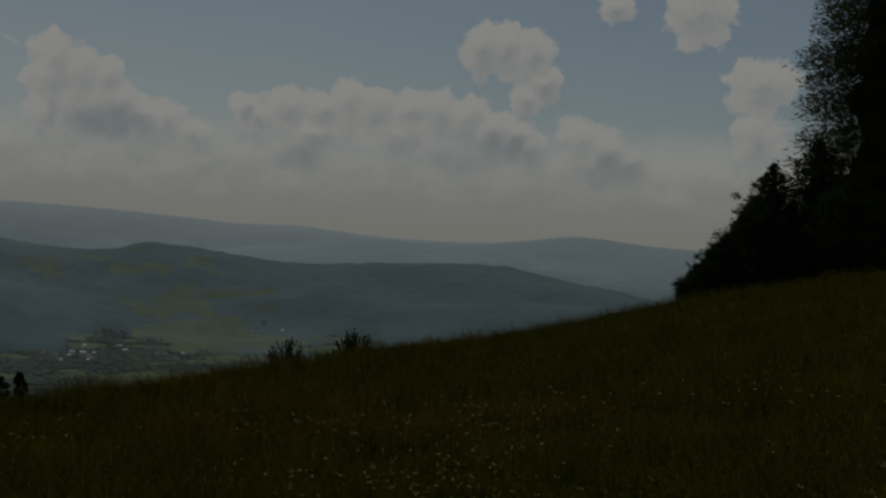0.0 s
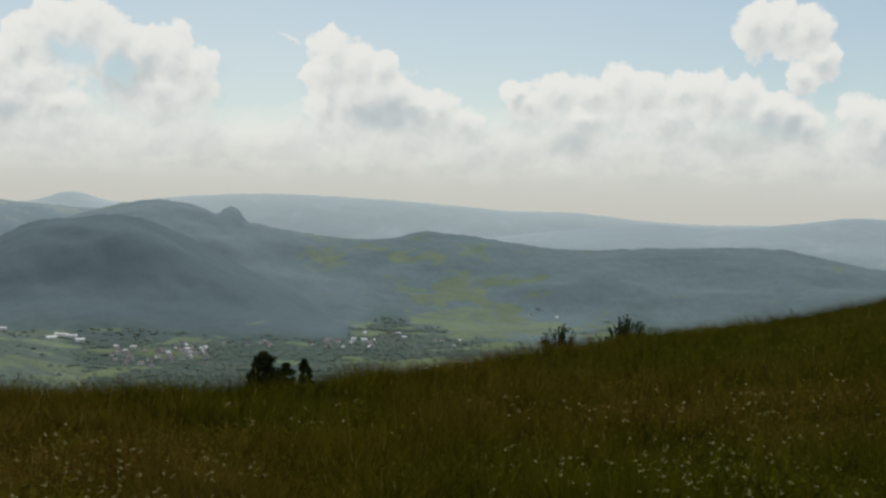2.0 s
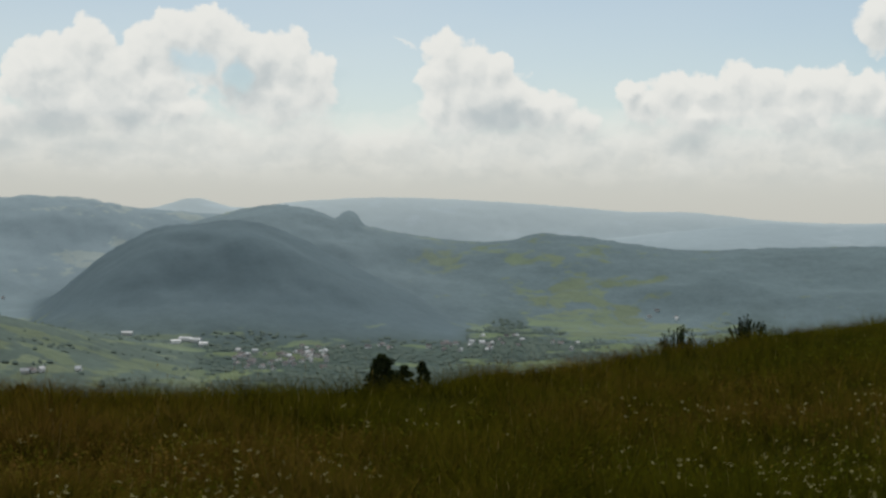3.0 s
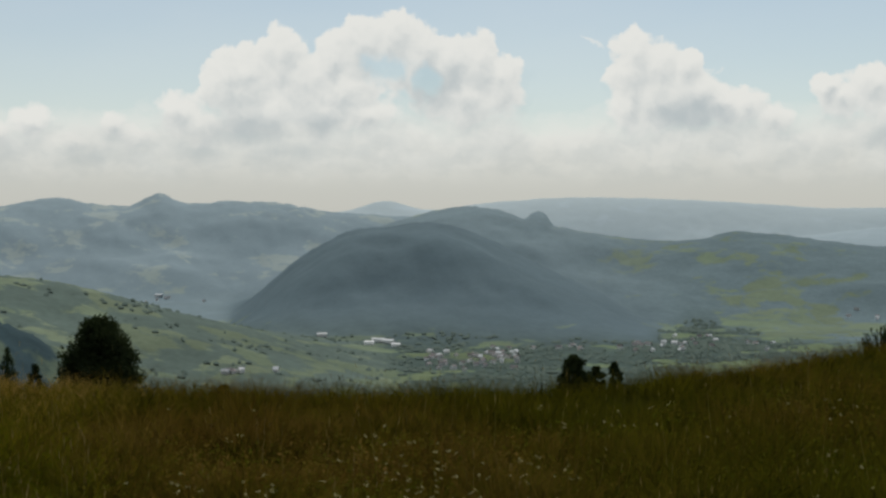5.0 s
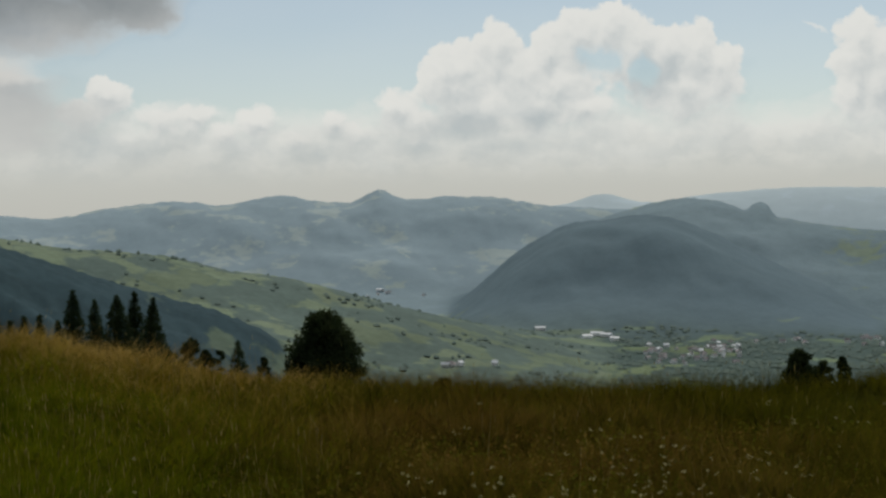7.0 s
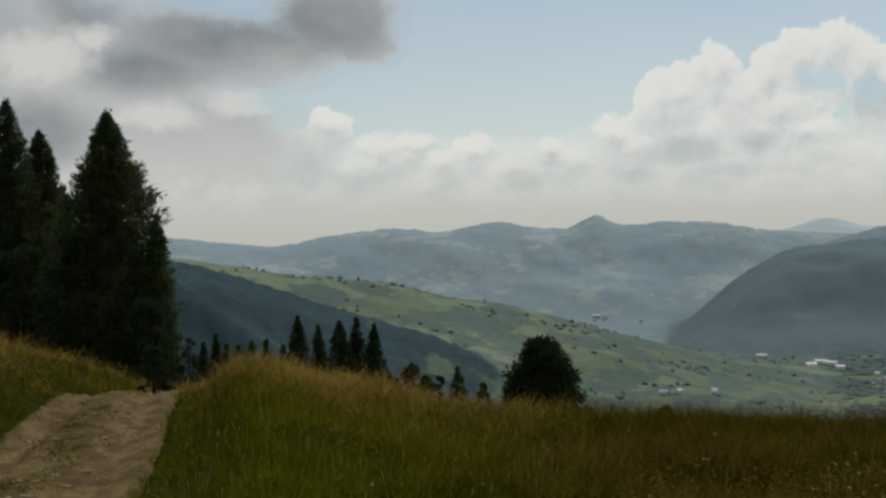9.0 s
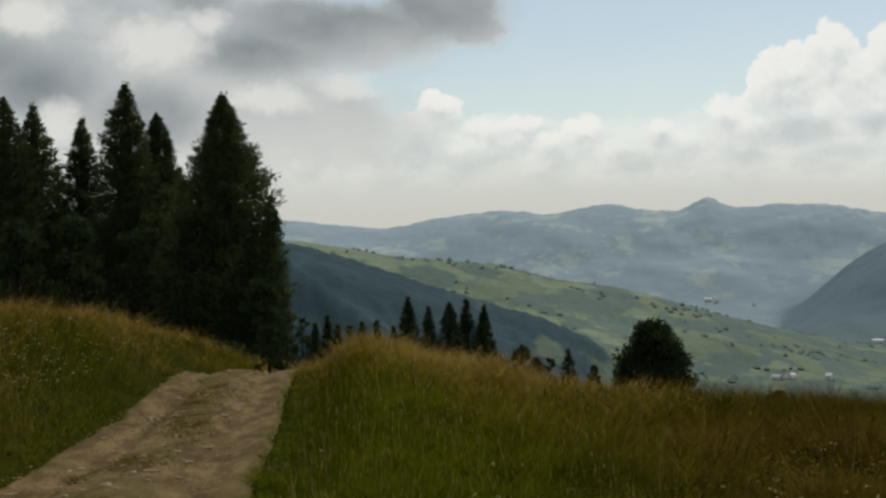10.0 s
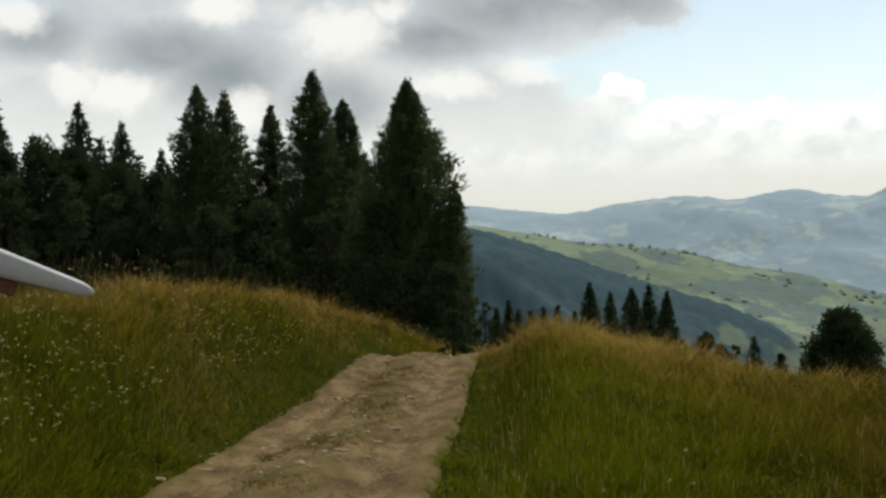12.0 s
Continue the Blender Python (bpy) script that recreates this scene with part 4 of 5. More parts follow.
# ---- the valley ----
def on_sight(az, el):
    """Where the line of sight meets the far land."""
    r = np.arange(600, 4800, 6.0)
    z, _ = land(-r * math.sin(radians(az)), r * math.cos(radians(az)))
    hit = np.nonzero(z > EYE + r * math.tan(radians(el)))[0]
    return float(r[hit[0]]) if len(hit) else 2000.0


def house(az, el, turn, long, deep, tall, roof, label, bright):
    r = on_sight(az, el)
    x, y = spot(az, r)
    home = tagged(new("house"), label, "house", "houses of the valley village")
    home.location, home.rotation_euler = (x, y, height(x, y) - 0.6), (0, 0, turn)
    bm = bmesh.new()
    bmesh.ops.create_cube(bm, size=1.0, matrix=Matrix.Translation((0, 0, tall / 2)) @ Matrix.Diagonal((long, deep, tall, 1)))
    ends = [bm.verts.new((sx * long / 2, sy * deep / 2, tall)) for sx in (-1, 1) for sy in (-1, 1)]
    tips = [bm.verts.new((sx * long / 2, 0, tall + roof * 0.93)) for sx in (-1, 1)]
    bm.faces.new((ends[0], ends[1], tips[0])), bm.faces.new((ends[2], ends[3], tips[1]))
    me = bpy.data.meshes.new("wall")
    bm.to_mesh(me), bm.free()
    me.materials.append(WALL_MAT)
    part("wall", me, home)
    o, t = 0.5, 0.25
    section = [(-deep / 2 - o, tall - 0.25), (0, tall + roof), (deep / 2 + o, tall - 0.25), (deep / 2 + o, tall - 0.25 + t), (0, tall + roof + t), (-deep / 2 - o, tall - 0.25 + t)]
    v = [(sx * (long / 2 + o), a, b) for sx in (-1, 1) for a, b in section]
    bm = bmesh.new()
    vs = [bm.verts.new(c) for c in v]
    for k in range(6):
        bm.faces.new((vs[k], vs[(k + 1) % 6], vs[6 + (k + 1) % 6], vs[6 + k]))
    for b in (0, 6):
        bm.faces.new([vs[b + k] for k in (0, 1, 4, 5)]), bm.faces.new([vs[b + k] for k in (1, 2, 3, 4)])
    bmesh.ops.recalc_face_normals(bm, faces=bm.faces)
    me = bpy.data.meshes.new("roof")
    bm.to_mesh(me), bm.free()
    me.materials.append(TIN_MAT if bright else ROOF_MAT)
    part("roof", me, home)
    return home


rng = random.Random(3)
HAMLETS = [(22.4, -5.5, 1.9, 0.40, 44), (21.0, -5.2, 0.6, 0.3, 12), (15.0, -4.9, 1.6, 0.20, 15), (13.4, -4.6, 1.0, 0.25, 8), (7.2, -3.5, 1.0, 0.25, 4), (19.2, -5.0, 1.5, 0.12, 6), (34.4, -3.0, 1.2, 0.12, 5), (10.6, -4.85, 0.9, 0.15, 4), (31.0, -5.9, 1.6, 0.14, 5)]
for a, e, da, de, count in HAMLETS:
    for k in range(count):
        bright = rng.random() < 0.35
        house(a + rng.uniform(-da, da), e + rng.uniform(-de, de), rng.uniform(0, 3.1), rng.uniform(5.5, 9.5), rng.uniform(4.5, 6.5), rng.uniform(2.6, 4.4), rng.uniform(1.8, 2.8), "small pale house with a bright sheet roof" if bright else "small pale house with a red-brown tiled roof", bright)
for a, e, l in [(26.6, -4.85, 15), (26.2, -4.72, 20), (25.8, -4.8, 16), (25.5, -4.95, 13), (28.5, -4.5, 16), (35.0, -2.85, 18)]:
    house(a, e, radians(a) + rng.uniform(-0.5, 0.5), l, 9, 4.5, 1.6, "long low factory hall with a bright sheet roof", True)


# ---- woods and hedges far off ----
def far_trees(name, label, mat, places, size, tall, seed, sides=6):
    """Many small far crowns in one mesh: lumpy spindles."""
    rng = np.random.RandomState(seed)
    n = len(places)
    a = np.arange(sides) * 2 * np.pi / sides
    w = size * rng.uniform(0.6, 1.4, n)
    h = tall * rng.uniform(0.6, 1.4, n)
    levels = [(0.0, 0.45), (0.35, 1.0), (0.7, 0.62)]
    v = []
    for t, s in levels:
        rad = w[:, None] * s * rng.uniform(0.75, 1.25, (n, sides))
        v.append(np.stack([places[:, 0:1] + rad * np.cos(a), places[:, 1:2] + rad * np.sin(a), places[:, 2:3] + h[:, None] * (t + rng.uniform(-0.06, 0.06, (n, sides))) - 0.5], -1))
    v = np.concatenate(v + [(places + np.stack([0 * h, 0 * h, h], -1))[:, None]], 1)
    m = len(levels) * sides + 1
    f = []
    for lvl in range(len(levels) - 1):
        for j in range(sides):
            p, q = lvl * sides + j, lvl * sides + (j + 1) % sides
            f += [(p, q, q + sides), (p, q + sides, p + sides)]
    f += [((len(levels) - 1) * sides + j, (len(levels) - 1) * sides + (j + 1) % sides, m - 1) for j in range(sides)]
    faces = (np.arange(n)[:, None, None] * m + np.array(f)[None]).reshape(-1, 3)
    me = mesh_of(name, v.reshape(-1, 3), faces, [mat], None, True)
    # normals are bent mostly upwards, which puts soft, even shading across each crown
    out = (v - (places + np.stack([0 * h, 0 * h, h * 0.4], -1))[:, None]).reshape(-1, 3) / np.repeat(w, m)[:, None]
    out = out * 0.15 + [0, 0, 1.0]
    out /= np.linalg.norm(out, axis=1, keepdims=True)
    me.attributes.new("custom_normal", "FLOAT_VECTOR", "POINT").data.foreach_set("vector", out.astype(np.float32).ravel())
    return tagged(new(name, me), label, "woods", kind="stuff")


def scatter(seed, count, az, r, test):
    rng = np.random.RandomState(seed)
    a, d = rng.uniform(*az, count), np.sqrt(rng.uniform(r[0] ** 2, r[1] ** 2, count))
    x, y = -d * np.sin(np.radians(a)), d * np.cos(np.radians(a))
    z, belongs = land(x, y)
    keep = test(x, y, z, belongs, rng.rand(count))
    return np.column_stack([x, y, z])[keep]


# crown colours carry painted haze, paler and bluer than the near foliage
HAZED_HEDGE = material("valley_trees", ((0.084, 0.120, 0.106), (0.114, 0.152, 0.128)), scale=0.02)
lines = lambda x, y: np.abs(rough_noise(x / 120, y / 120, 3)) < 0.10
far_trees("valley_trees", "scattered trees and hedges among the valley fields", HAZED_HEDGE, scatter(1, 42000, (-12, 56), (1300, 3000), lambda x, y, z, b, k: ((b == 0) | (b == 2)) & (lines(x, y) & (k < 0.22) | (openness(x, y, z, b) < 0.36) & (k < 0.75) & (b == 0) | (k < 0.0035))), 3.6, 3.6, 1, 5)



# ---- the meadow ----
def meadow_places(rng, count, near, az=(-22, 77), past=1.3, reach=None):
    a = rng.uniform(*az, count)
    far = reach or curve(BROW_FAR, a) * past
    r = near * (far / near) ** rng.rand(count)
    x, y = -r * np.sin(np.radians(a)), r * np.cos(np.radians(a))
    s, side = track_place(x, y)
    bare = TRACK_HALF - 0.06 + 0.16 * rough_noise(s * 0.9, np.sign(side) * 7 + 3, 4)
    tuft = (rough_noise(x * 1.3, y * 1.3, 3) > 0.16) & (np.abs(side - 0.05) < 0.42) & (rng.rand(count) < 0.6)
    keep = (np.abs(side) > bare) | tuft | (s > 18.5)
    return x[keep], y[keep], r[keep], np.where(s > 18.5, 1.0, np.abs(side) - TRACK_HALF)[keep]


def lie(x, y):
    """Upward normals of the ground."""
    e = 0.4
    return np.column_stack([(meadow(x - e, y) - meadow(x + e, y)) / (2 * e), (meadow(x, y - e) - meadow(x, y + e)) / (2 * e), 1 + 0 * x])


def blades(name, label, mat, seed, count, near, tall, wide, az=(-22, 77), lush=None, ripe=None, bent=True, reach=None):
    """Grass blades in one mesh; their tips ripen where ripe is high."""
    rng = np.random.RandomState(seed)
    x, y, r, off = meadow_places(rng, count, near, az, reach=reach)
    if lush is not None:
        k = lush(x, y, off) > rng.rand(len(x))
        x, y, r, off = x[k], y[k], r[k], off[k]
    z = meadow(x, y)
    n = len(x)
    h = tall * rng.uniform(0.5, 1.3, n) * (0.38 + 1.25 * value_noise(x * 2.1, y * 2.1) ** 1.3) * np.clip(0.25 + off * 0.9, np.where(off < -0.3, 0.22, 0.25), 1)
    w = wide * rng.uniform(0.6, 1.4, n) * (1 + r / 24)
    a, lean = rng.uniform(0, 6.28, n), rng.uniform(0.2, 1.7, n) * h
    turn = rng.uniform(0, 6.28, n)
    # each blade's front faces the viewpoint, so its upward normals suit the camera's view
    turn = np.where(np.sin(turn) * x - np.cos(turn) * y < 0, turn, turn + np.pi)
    bx, by = np.cos(turn) * w / 2, np.sin(turn) * w / 2
    lx, ly = np.cos(a) * lean, np.sin(a) * lean
    root = np.column_stack([x, y, z - 0.02])
    side = np.column_stack([bx, by, 0 * bx])
    mid = root + np.column_stack([lx * 0.3, ly * 0.3, h * 0.55])
    tip = root + np.column_stack([lx, ly, h])
    gold = np.clip(ripe(x, y) + rng.normal(0, 0.12, n), 0, 1)
    if bent:
        v = np.stack([root - side, root + side, mid - side * 0.75, mid + side * 0.75, tip], 1)
        k = np.arange(n)[:, None] * 5
        f = np.concatenate([k + [0, 1, 3], k + [0, 3, 2], k + [2, 3, 4]])
        g = np.stack([0 * gold, 0 * gold, gold * 0.6, gold * 0.6, gold], 1)
    else:
        v = np.stack([root - side, root + side, tip], 1)
        f = np.arange(3 * n).reshape(-1, 3)
        g = np.stack([0 * gold, 0 * gold, gold], 1)
    me = mesh_of(name, v.reshape(-1, 3), f, [mat], None, True)
    me.attributes.new("field", "FLOAT", "POINT").data.foreach_set("value", g.astype(np.float32).ravel())
    # the sward is lit as one surface
    up = np.repeat(lie(x, y) + np.column_stack([0.35 * lx / h, 0.35 * ly / h, 0 * h]) + rng.normal(0, 0.2, (n, 3)), v.shape[1], 0)
    up /= np.linalg.norm(up, axis=1, keepdims=True)
    me.attributes.new("custom_normal", "FLOAT_VECTOR", "POINT").data.foreach_set("vector", up.astype(np.float32).ravel())
    return tagged(new(name, me), label, "grass", kind="stuff")


def tan_share(x, y):
    """How far the grass has ripened: least beside the track and close by, most on the brows."""
    return np.clip((np.hypot(x, y) / curve(BROW_FAR, np.degrees(np.arctan2(-x, y))) - np.where(track_place(x, y)[1] > 0, 0.72, 0.56)) / 0.42 + 0.4 * rough_noise(x * 0.3, y * 0.3, 3), 0.08, 1.0)


def rusty(x, y):
    ripe = 0.45 + 0.22 * np.clip((np.degrees(np.arctan2(-x, y)) - 14) / 14, 0, 1)
    return np.clip(ripe + 0.75 * rough_noise(x * 0.22 + 3, y * 0.22, 3) + 0.35 * rough_noise(x * 1.1, y * 1.1, 3), 0.0, 1.0)


blades("meadow_grass", "dense tall summer grass, olive green turning rusty brown", GRASS, 21, 330000, 5.8, 0.24, 0.0046, az=(-22, 50), lush=lambda x, y, off: np.clip((50 - np.degrees(np.arctan2(-x, y))) / 13, 0, 1), ripe=rusty, bent=False)
blades("tawny_grass", "tall tawny summer grass on the banks of the track", TAWNY, 25, 210000, 5.8, 0.25, 0.0042, az=(33, 77), lush=lambda x, y, off: tan_share(x, y) * np.clip((np.degrees(np.arctan2(-x, y)) - 34) / 12, 0, 1), ripe=lambda x, y: 0.25 + 0.75 * tan_share(x, y))
blades("green_grass", "lush green grass along the track and in the hollows", GREEN, 22, 150000, 5.8, 0.23, 0.0048, az=(36, 77), lush=lambda x, y, off: (1.1 - tan_share(x, y)) * np.clip((np.degrees(np.arctan2(-x, y)) - 36) / 13, 0, 1) * np.where(track_place(x, y)[1] > 0, 0.45, 1.0), ripe=lambda x, y: 0.7 * tan_share(x, y))
# the bank's browner sward; its darker mix also stands in for shade there
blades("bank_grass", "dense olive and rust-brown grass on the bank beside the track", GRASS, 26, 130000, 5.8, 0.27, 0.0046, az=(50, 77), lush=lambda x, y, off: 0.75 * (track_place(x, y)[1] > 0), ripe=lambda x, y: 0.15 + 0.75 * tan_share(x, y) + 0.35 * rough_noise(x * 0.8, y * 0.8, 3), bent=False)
blades("trodden_grass", "shorter meadow grass round the viewpoint", GRASS, 27, 30000, 2.4, 0.16, 0.005, az=(-180, 180), ripe=rusty, bent=False, reach=9.0)


HERB = material("meadow_herbs", ((0.040, 0.060, 0.004), (0.120, 0.128, 0.014)), scale=1.6, contrast=0.12, island=0.35, translucent=0.5, gloss=0.0, edge=0.3, field=((0.130, 0.075, 0.015), (0.225, 0.138, 0.033)))


def herbs(seed, count):
    """Broad leaves of clover, dock and plantain between the grasses, in loose clumps."""
    rng = np.random.RandomState(seed)
    x, y, r, off = meadow_places(rng, count, 5.8, past=0.8)
    k = (rng.rand(len(x)) < 0.15 + 1.1 * np.clip(rough_noise(x * 1.1 + 8, y * 1.1, 3) + 0.25, 0, 1)) & (off > 0.02)
    x, y, r, off = x[k], y[k], r[k], off[k]
    n = len(x)
    z = meadow(x, y)
    high = rng.uniform(0.03, 0.20, n) * np.clip(0.3 + off, 0.3, 1)
    mid = np.column_stack([x, y, z + high])
    a, tilt = rng.uniform(0, 6.28, n), rng.normal(0.2, 0.5, n)
    long, wide = rng.uniform(0.008, 0.019, n) * (0.7 + r / 26), rng.uniform(0.35, 0.7, n)
    u = np.column_stack([np.cos(a) * np.cos(tilt), np.sin(a) * np.cos(tilt), np.sin(tilt)]) * long[:, None]
    o = np.column_stack([-np.sin(a), np.cos(a), rng.normal(0, 0.4, n)]) * (long * wide)[:, None]
    v = np.stack([mid - u, mid + o, mid + u - [0, 0, 0.004], mid - o], 1).reshape(-1, 3)
    q = np.arange(n)[:, None] * 4
    me = mesh_of("meadow_herbs", v, np.concatenate([q + [2, 1, 0], q + [3, 2, 0]]), [HERB], None, True)
    ripe = np.repeat(np.clip(0.55 * rusty(x, y) * (track_place(x, y)[1] < 0) * (np.degrees(np.arctan2(-x, y)) < 42) + rng.normal(0, 0.15, n), 0, 1), 4)
    me.attributes.new("field", "FLOAT", "POINT").data.foreach_set("value", ripe.astype(np.float32))
    up = np.repeat(lie(x, y) + rng.normal(0, 0.35, (n, 3)), 4, 0)
    up /= np.linalg.norm(up, axis=1, keepdims=True)
    me.attributes.new("custom_normal", "FLOAT_VECTOR", "POINT").data.foreach_set("vector", up.astype(np.float32).ravel())
    return tagged(new("meadow_herbs", me), "low broad-leaved herbs growing among the meadow grass", "herbs", kind="stuff")


herbs(29, 110000)


def seed_heads(seed, count):
    rng = np.random.RandomState(seed)
    x, y, r, off = meadow_places(rng, count, 6.0, past=1.2)
    k = (rng.rand(len(x)) < 0.35 + 0.9 * np.clip(rough_noise(x * 0.3, y * 0.3, 3) + 0.2, 0, 1)) & (off > 0.3) & (rng.rand(len(x)) < np.clip(0.06 + (np.degrees(np.arctan2(-x, y)) - 37) * 0.05, 0.06, 1))
    x, y, r = x[k], y[k], r[k]
    n = len(x)
    z = meadow(x, y)
    h = 0.22 + 0.34 * rng.rand(n) ** 2.2
    a, lean = rng.uniform(0, 6.28, n), rng.uniform(0.05, 0.3, n) * h
    root = np.column_stack([x, y, z])
    way = np.column_stack([np.cos(a) * lean, np.sin(a) * lean, h])
    tip = root + way
    t = rng.uniform(0, 6.28, n)
    side = np.column_stack([np.cos(t), np.sin(t), 0 * t]) * (0.0009 * (1 + r / 16))[:, None]
    head = rng.uniform(0.03, 0.07, n)[:, None]
    unit = way / np.linalg.norm(way, axis=1, keepdims=True)
    v = np.stack([root - side, root + side, tip, tip - unit * head * 0.3, tip + side * 1.5 + unit * head * 0.3, tip + unit * head, tip - side * 1.5 + unit * head * 0.3], 1).reshape(-1, 3)
    q = np.arange(n)[:, None] * 7
    f = np.concatenate([q + [0, 1, 2], q + [3, 4, 5], q + [3, 5, 6]])
    return tagged(new("ripe_grass", mesh_of("ripe_grass", v, f, [STRAW])), "ripe straw-coloured grass stalks with feathery heads", "grass", kind="stuff")


seed_heads(23, 25000)


def umbels(seed, count):
    rng = np.random.RandomState(seed)
    x, y, r, off = meadow_places(rng, count, 6.5, past=0.97)
    az, z = np.degrees(np.arctan2(-x, y)), meadow(x, y)
    # on the open meadow they keep to nearer ground, below elevations fitted to the camera's view
    below = np.clip((curve([(-22, -5.0), (-10, -5.6), (0, -7.0), (12, -8.0), (25, -8.6), (34, -9.6), (60, -9.6)], az) - np.degrees(np.arctan2(z + 0.2 - EYE, r))) / 0.8 + 0.5, 0.01, 1)
    k = (rng.rand(len(x)) < np.where(track_place(x, y)[1] > 0, np.where(az > 63, 0.22, 0.5) + 0.6 * rough_noise(x * 0.6, y * 0.6, 2), np.clip(rough_noise(x * 0.33 + 5, y * 0.33, 3) * 1.8 - 0.12, 0.02, 0.6) * below * np.where(az > 9, 0.26, 0.5))) & (off > 0.3)
    x, y, r = x[k], y[k], r[k]
    n = len(x)
    z = meadow(x, y)
    h = rng.uniform(0.26, 0.42, n) + 0.1 * (track_place(x, y)[1] > 0)
    top = np.column_stack([x + rng.normal(0, 0.04, n), y + rng.normal(0, 0.04, n), z + h])
    # each umbel is a loose plate of small florets
    k = 9
    size = rng.uniform(0.006, 0.021, n)
    a, q = rng.uniform(0, 6.28, (n, k)), np.sqrt(rng.rand(n, k)) * size[:, None]
    tilt = rng.normal(0, 0.3, (n, 2))
    fx, fy = np.cos(a) * q, np.sin(a) * q
    mid = (np.stack([fx, fy, fx * tilt[:, :1] + fy * tilt[:, 1:] + rng.normal(0, 0.004, (n, k))], -1) + top[:, None]).reshape(-1, 3)
    m = len(mid)
    b = rng.uniform(0, 6.28, m)
    w = rng.uniform(0.0028, 0.0055, m) * np.repeat(0.7 + r / 18, k)
    u = np.stack([np.cos(b) * w, np.sin(b) * w, rng.normal(0, 0.5, m) * w], -1)
    o = np.stack([-np.sin(b) * w, np.cos(b) * w, rng.normal(0, 0.5, m) * w], -1)
    v = np.stack([mid - u, mid + o, mid + u, mid - o], 1).reshape(-1, 3)
    q = np.arange(m)[:, None] * 4
    f = np.concatenate([q + [0, 1, 2], q + [0, 2, 3]])
    flowers = tagged(new("white_flowers", mesh_of("white_flowers", v, f, [PETAL])), "white umbel flowers scattered through the meadow grass", "flowers", kind="stuff")
    root = np.column_stack([x, y, z])
    t = rng.uniform(0, 6.28, n)
    side = np.column_stack([np.cos(t), np.sin(t), 0 * t]) * 0.003
    v = np.stack([root - side, root + side, top], 1).reshape(-1, 3)
    tagged(new("flower_stems", mesh_of("flower_stems", v, np.arange(3 * n).reshape(-1, 3), [GREEN])), "thin green stems of the white flowers", "flowers", kind="stuff")


umbels(24, 24000)


# ---- stones on the track ----
def stone_mesh(seed):
    rng = random.Random(seed)
    bm = bmesh.new()
    bmesh.ops.create_icosphere(bm, subdivisions=1, radius=1.0)
    for v in bm.verts:
        v.co *= rng.uniform(0.7, 1.15)
        v.co.z = max(v.co.z * 0.38, -0.25)
    me = bpy.data.meshes.new("stone")
    bm.to_mesh(me), bm.free()
    me.materials.append(STONE)
    return me


STONES = [stone_mesh(k) for k in range(6)]
rng = random.Random(8)
for k in range(280):
    s, side = rng.uniform(0.5, 19), max(-1, min(1, rng.gauss(0.15, 0.5))) * 0.9
    x, y = TRACK_FROM.x + TRACK_WAY.x * s - TRACK_WAY.y * side, TRACK_FROM.y + TRACK_WAY.y * s + TRACK_WAY.x * side
    big = rng.uniform(0.014, 0.038) if rng.random() < 0.85 else rng.uniform(0.038, 0.08)
    ob = tagged(new("stone", STONES[k % 6]), "pale rough stone lying in the earth track", "stone", "stones on the track")
    z = float(bed(np.array([s]), np.array([side]))[0])
    ob.location, ob.scale, ob.rotation_euler = (x, y, z + 0.004), (big, big * rng.uniform(0.6, 1), big), (0, 0, rng.uniform(0, 6.28))


def gravel(seed, count):
    rng = np.random.RandomState(seed)
    s, off = rng.uniform(-1, 19, count), np.clip(rng.normal(0.05, 0.5, count), -0.97, 0.97)
    k = rough_noise(s * 0.8, off * 2.5, 3) + rng.normal(0, 0.35, count) > 0.1
    s, off = s[k], off[k]
    n = len(s)
    z = bed(s, off) + 0.002
    mid = np.column_stack([TRACK_FROM.x + TRACK_WAY.x * s - TRACK_WAY.y * off, TRACK_FROM.y + TRACK_WAY.y * s + TRACK_WAY.x * off, z])
    w = 0.006 + 0.014 * rng.rand(n) ** 2
    a = rng.uniform(0, 6.28, n)[:, None] + np.array([0, 1.5, 3.2, 4.8])
    low = mid[:, None] + np.stack([np.cos(a) * w[:, None] * rng.uniform(0.7, 1.5, (n, 4)), np.sin(a) * w[:, None], 0 * a - 0.004], -1)
    top = mid[:, None] + np.stack([rng.normal(0, 0.3, (n, 1)) * w[:, None], rng.normal(0, 0.3, (n, 1)) * w[:, None], w[:, None] * rng.uniform(0.2, 0.5, (n, 1))], -1)
    v = np.concatenate([low, top], 1).reshape(-1, 3)
    q = np.arange(n)[:, None] * 5
    f = np.concatenate([q + [j, (j + 1) % 4, 4] for j in range(4)])
    return tagged(new("gravel", mesh_of("gravel", v, f, [STONE])), "small loose gravel strewn over the earth track", "gravel", kind="stuff")


gravel(31, 4000)


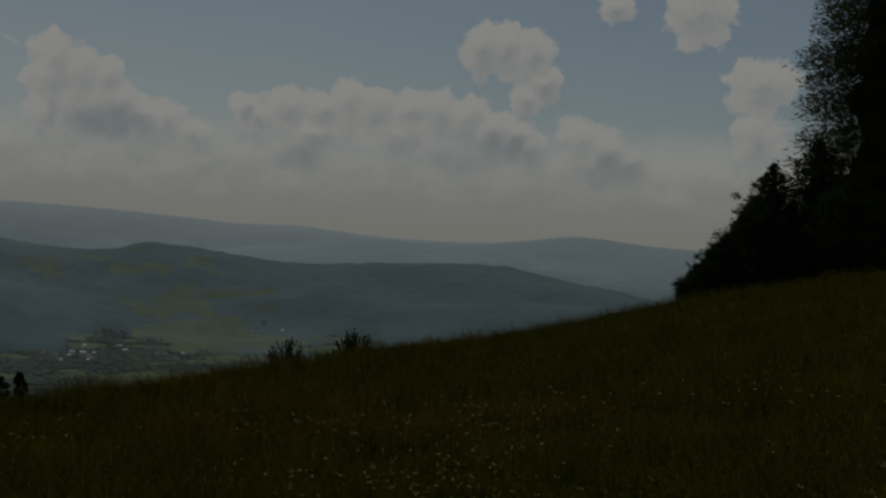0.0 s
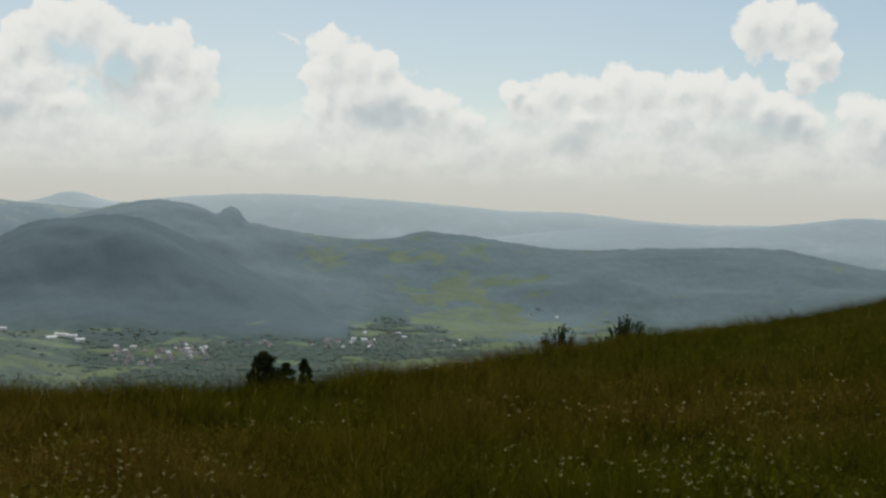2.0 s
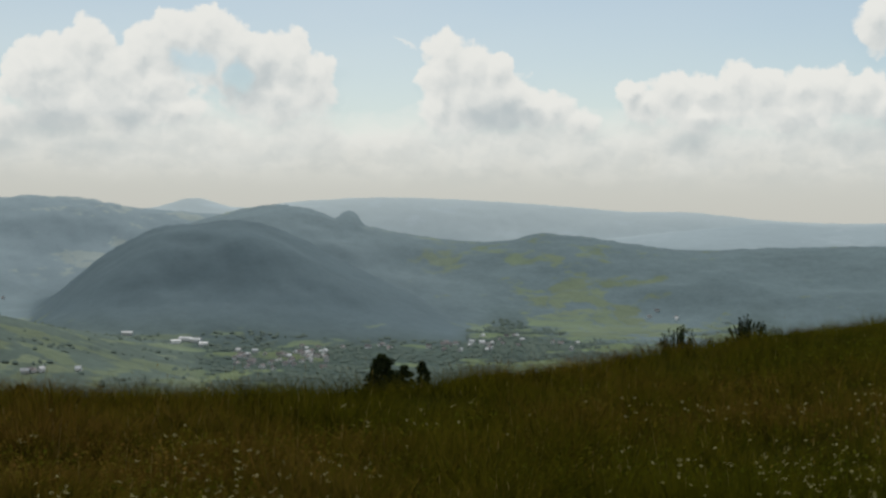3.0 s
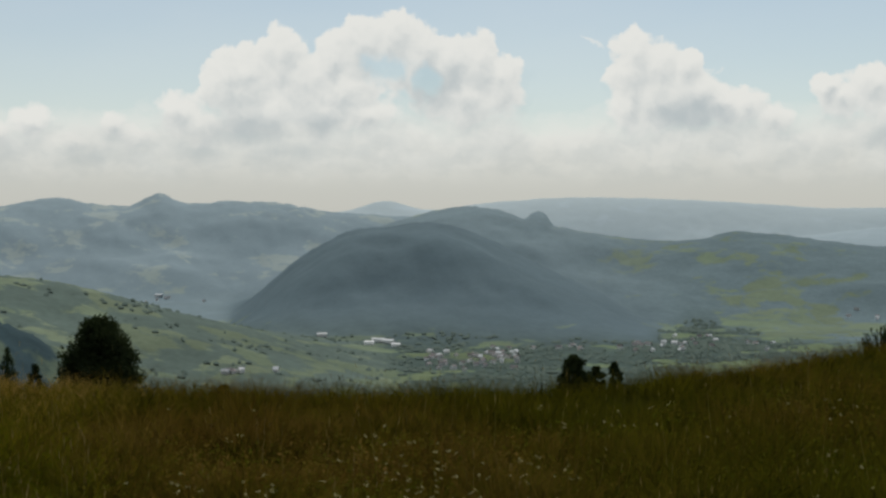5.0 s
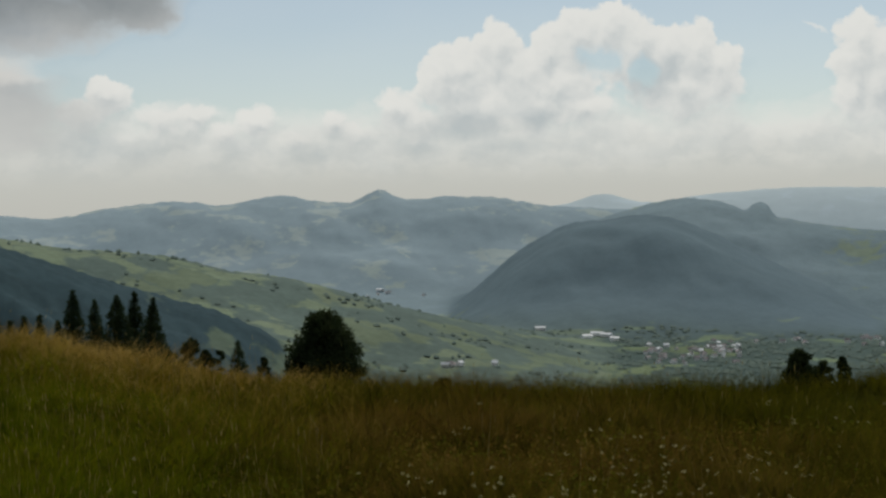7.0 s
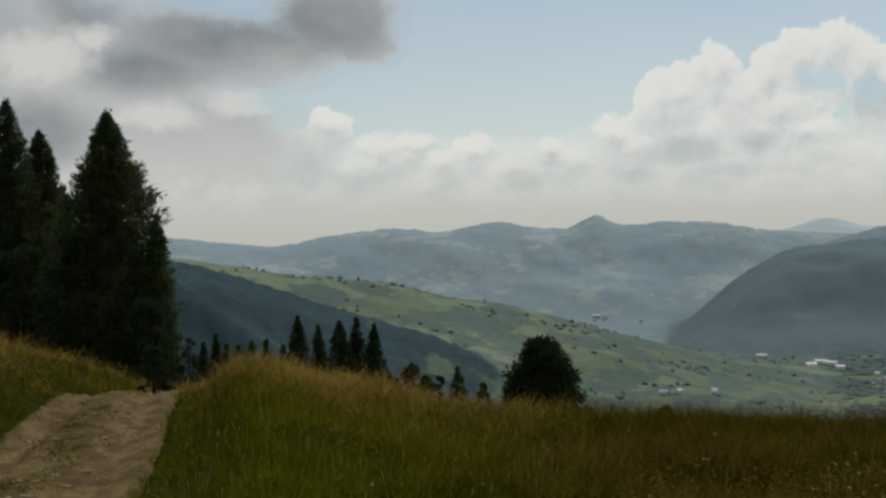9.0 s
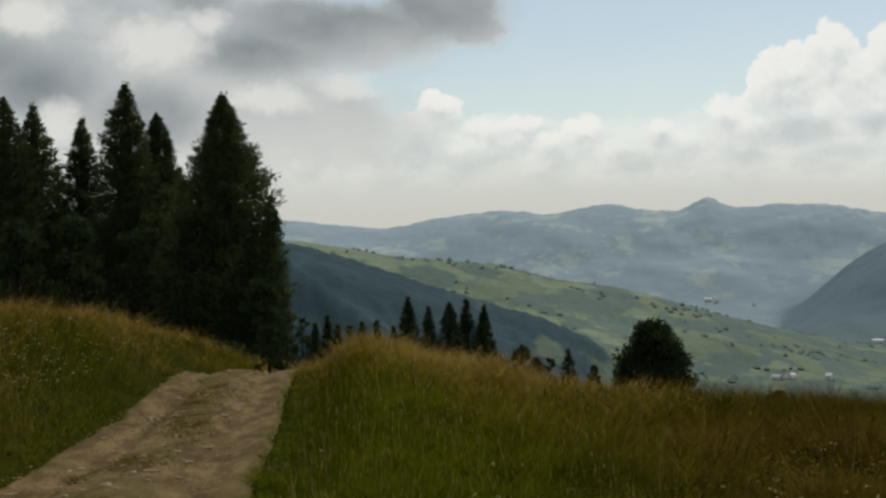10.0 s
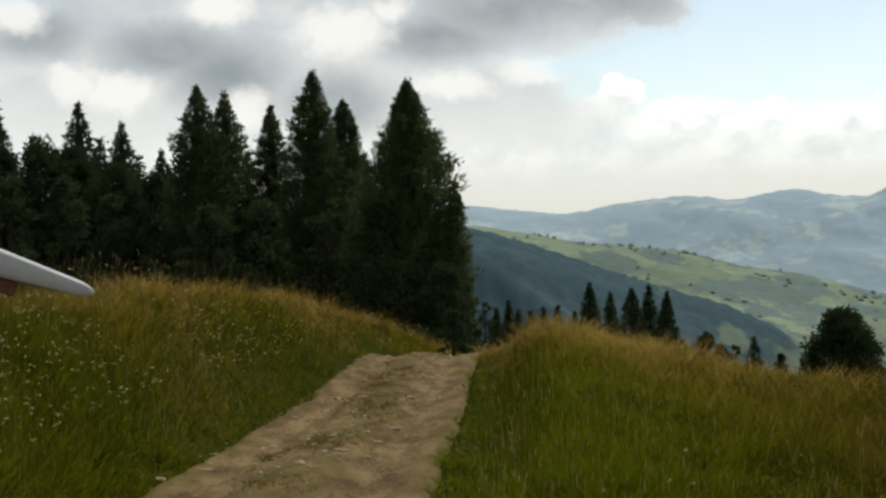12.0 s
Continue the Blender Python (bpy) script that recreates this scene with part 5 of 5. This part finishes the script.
def tufts(seed, count):
    """Small tufts of grass on the crown between the ruts."""
    rng = np.random.RandomState(seed)
    s, off = rng.uniform(0, 18.5, count), np.clip(rng.normal(0.08, 0.2, count), -0.45, 0.5)
    k = rough_noise(s * 0.7 + 2, off * 2.0, 3) > -0.05
    s, off, size = np.repeat(s[k], 26), np.repeat(off[k], 26), np.repeat(rng.uniform(0.05, 0.15, k.sum()), 26)
    n = len(s)
    s, off = s + rng.normal(0, 1, n) * size, off + rng.normal(0, 0.55, n) * size
    root = np.column_stack([TRACK_FROM.x + TRACK_WAY.x * s - TRACK_WAY.y * off, TRACK_FROM.y + TRACK_WAY.y * s + TRACK_WAY.x * off, bed(s, off) - 0.004])
    a = rng.uniform(0, 6.28, n)
    tip = root + np.column_stack([np.cos(a) * 0.022, np.sin(a) * 0.022, rng.uniform(0.01, 0.035, n)])
    turn = rng.uniform(0, 6.28, n)
    side = np.column_stack([np.cos(turn), np.sin(turn), 0 * turn]) * 0.0045
    me = mesh_of("track_tufts", np.stack([root - side, root + side, tip], 1).reshape(-1, 3), np.arange(3 * n).reshape(-1, 3), [HERB], None, True)
    me.attributes.new("field", "FLOAT", "POINT").data.foreach_set("value", np.repeat(rng.uniform(0.3, 0.8, n), 3).astype(np.float32))
    me.attributes.new("custom_normal", "FLOAT_VECTOR", "POINT").data.foreach_set("vector", np.tile(np.array([0, 0, 1], np.float32), 3 * n))
    return tagged(new("track_tufts", me), "low tufts of grass on the crown of the track", "grass", kind="stuff")


tufts(33, 620)


# ---- the white board at the meadow's edge ----
def white_board():
    tip_az, tip_el, d = 67.0, -2.5, 6.0
    at = Vector((-0.28, 0.02, -0.035))
    tip = at + Vector((*spot(tip_az, d), EYE + d * math.tan(radians(tip_el))))
    far = at + Vector((*spot(84.0, 6.3), EYE + 6.3 * math.tan(radians(3.6))))
    long = (far - tip).length
    way = (far - tip).normalized()
    up = (Vector((0, 0, 1)) - way * way.z).normalized()
    deep = way.cross(up)
    rig = tagged(new("white_board"), "white tapered board with a rounded tip on a brown frame", "board")
    rig.matrix_world = Matrix((( *way, 0), (*deep, 0), (*up, 0), (0, 0, 0, 1))).transposed()
    rig.location = tip
    bm = bmesh.new()
    rings = []
    for k in range(25):
        t = k / 24
        s = long * t ** 1.6
        half = 0.026 + 0.032 * min(1, s / 0.42)
        half *= math.sqrt(min(1, (s + 0.0005) / 0.05))
        rings.append([bm.verts.new((s, math.copysign(abs(math.cos(a)) ** 0.4, math.cos(a)) * 0.06 * math.sqrt(min(1, (s + 0.002) / 0.1)), math.copysign(abs(math.sin(a)) ** 0.4, math.sin(a)) * half)) for a in [2 * math.pi * j / 16 for j in range(16)]])
    for p, q in zip(rings, rings[1:]):
        for j in range(16):
            bm.faces.new((p[j], p[(j + 1) % 16], q[(j + 1) % 16], q[j]))
    bm.faces.new(rings[0]), bm.faces.new(rings[-1][::-1])
    bmesh.ops.recalc_face_normals(bm, faces=bm.faces)
    for f in bm.faces:
        f.smooth = True
    me = bpy.data.meshes.new("board")
    bm.to_mesh(me), bm.free()
    me.materials.append(WHITE)
    part("board", me, rig)

    def beam(name, a, b, thick):
        bm = bmesh.new()
        mid, w = (a + b) / 2, (b - a)
        turn = w.to_track_quat("X", "Z").to_matrix().to_4x4()
        bmesh.ops.create_cube(bm, size=1.0, matrix=Matrix.Translation(mid) @ turn @ Matrix.Diagonal((w.length, thick, thick * 1.2, 1)))
        bmesh.ops.bevel(bm, geom=bm.edges[:], offset=0.006, segments=1, affect="EDGES")
        me = bpy.data.meshes.new(name)
        bm.to_mesh(me), bm.free()
        me.materials.append(BROWN)
        return part(name, me, rig)

    inverse = rig.matrix_basis.inverted()
    beam("rail", Vector((0.30, 0.02, -0.085)), Vector((long * 0.98, 0.02, -0.10)), 0.05)
    for s in (0.62, 0.95):
        foot = rig.matrix_basis @ Vector((long * s, 0, -0.12))
        ground_at = Vector((foot.x, foot.y, height(foot.x, foot.y) - 0.05))
        beam("post", Vector((long * s, 0.02, -0.12)), inverse @ ground_at, 0.06)


white_board()
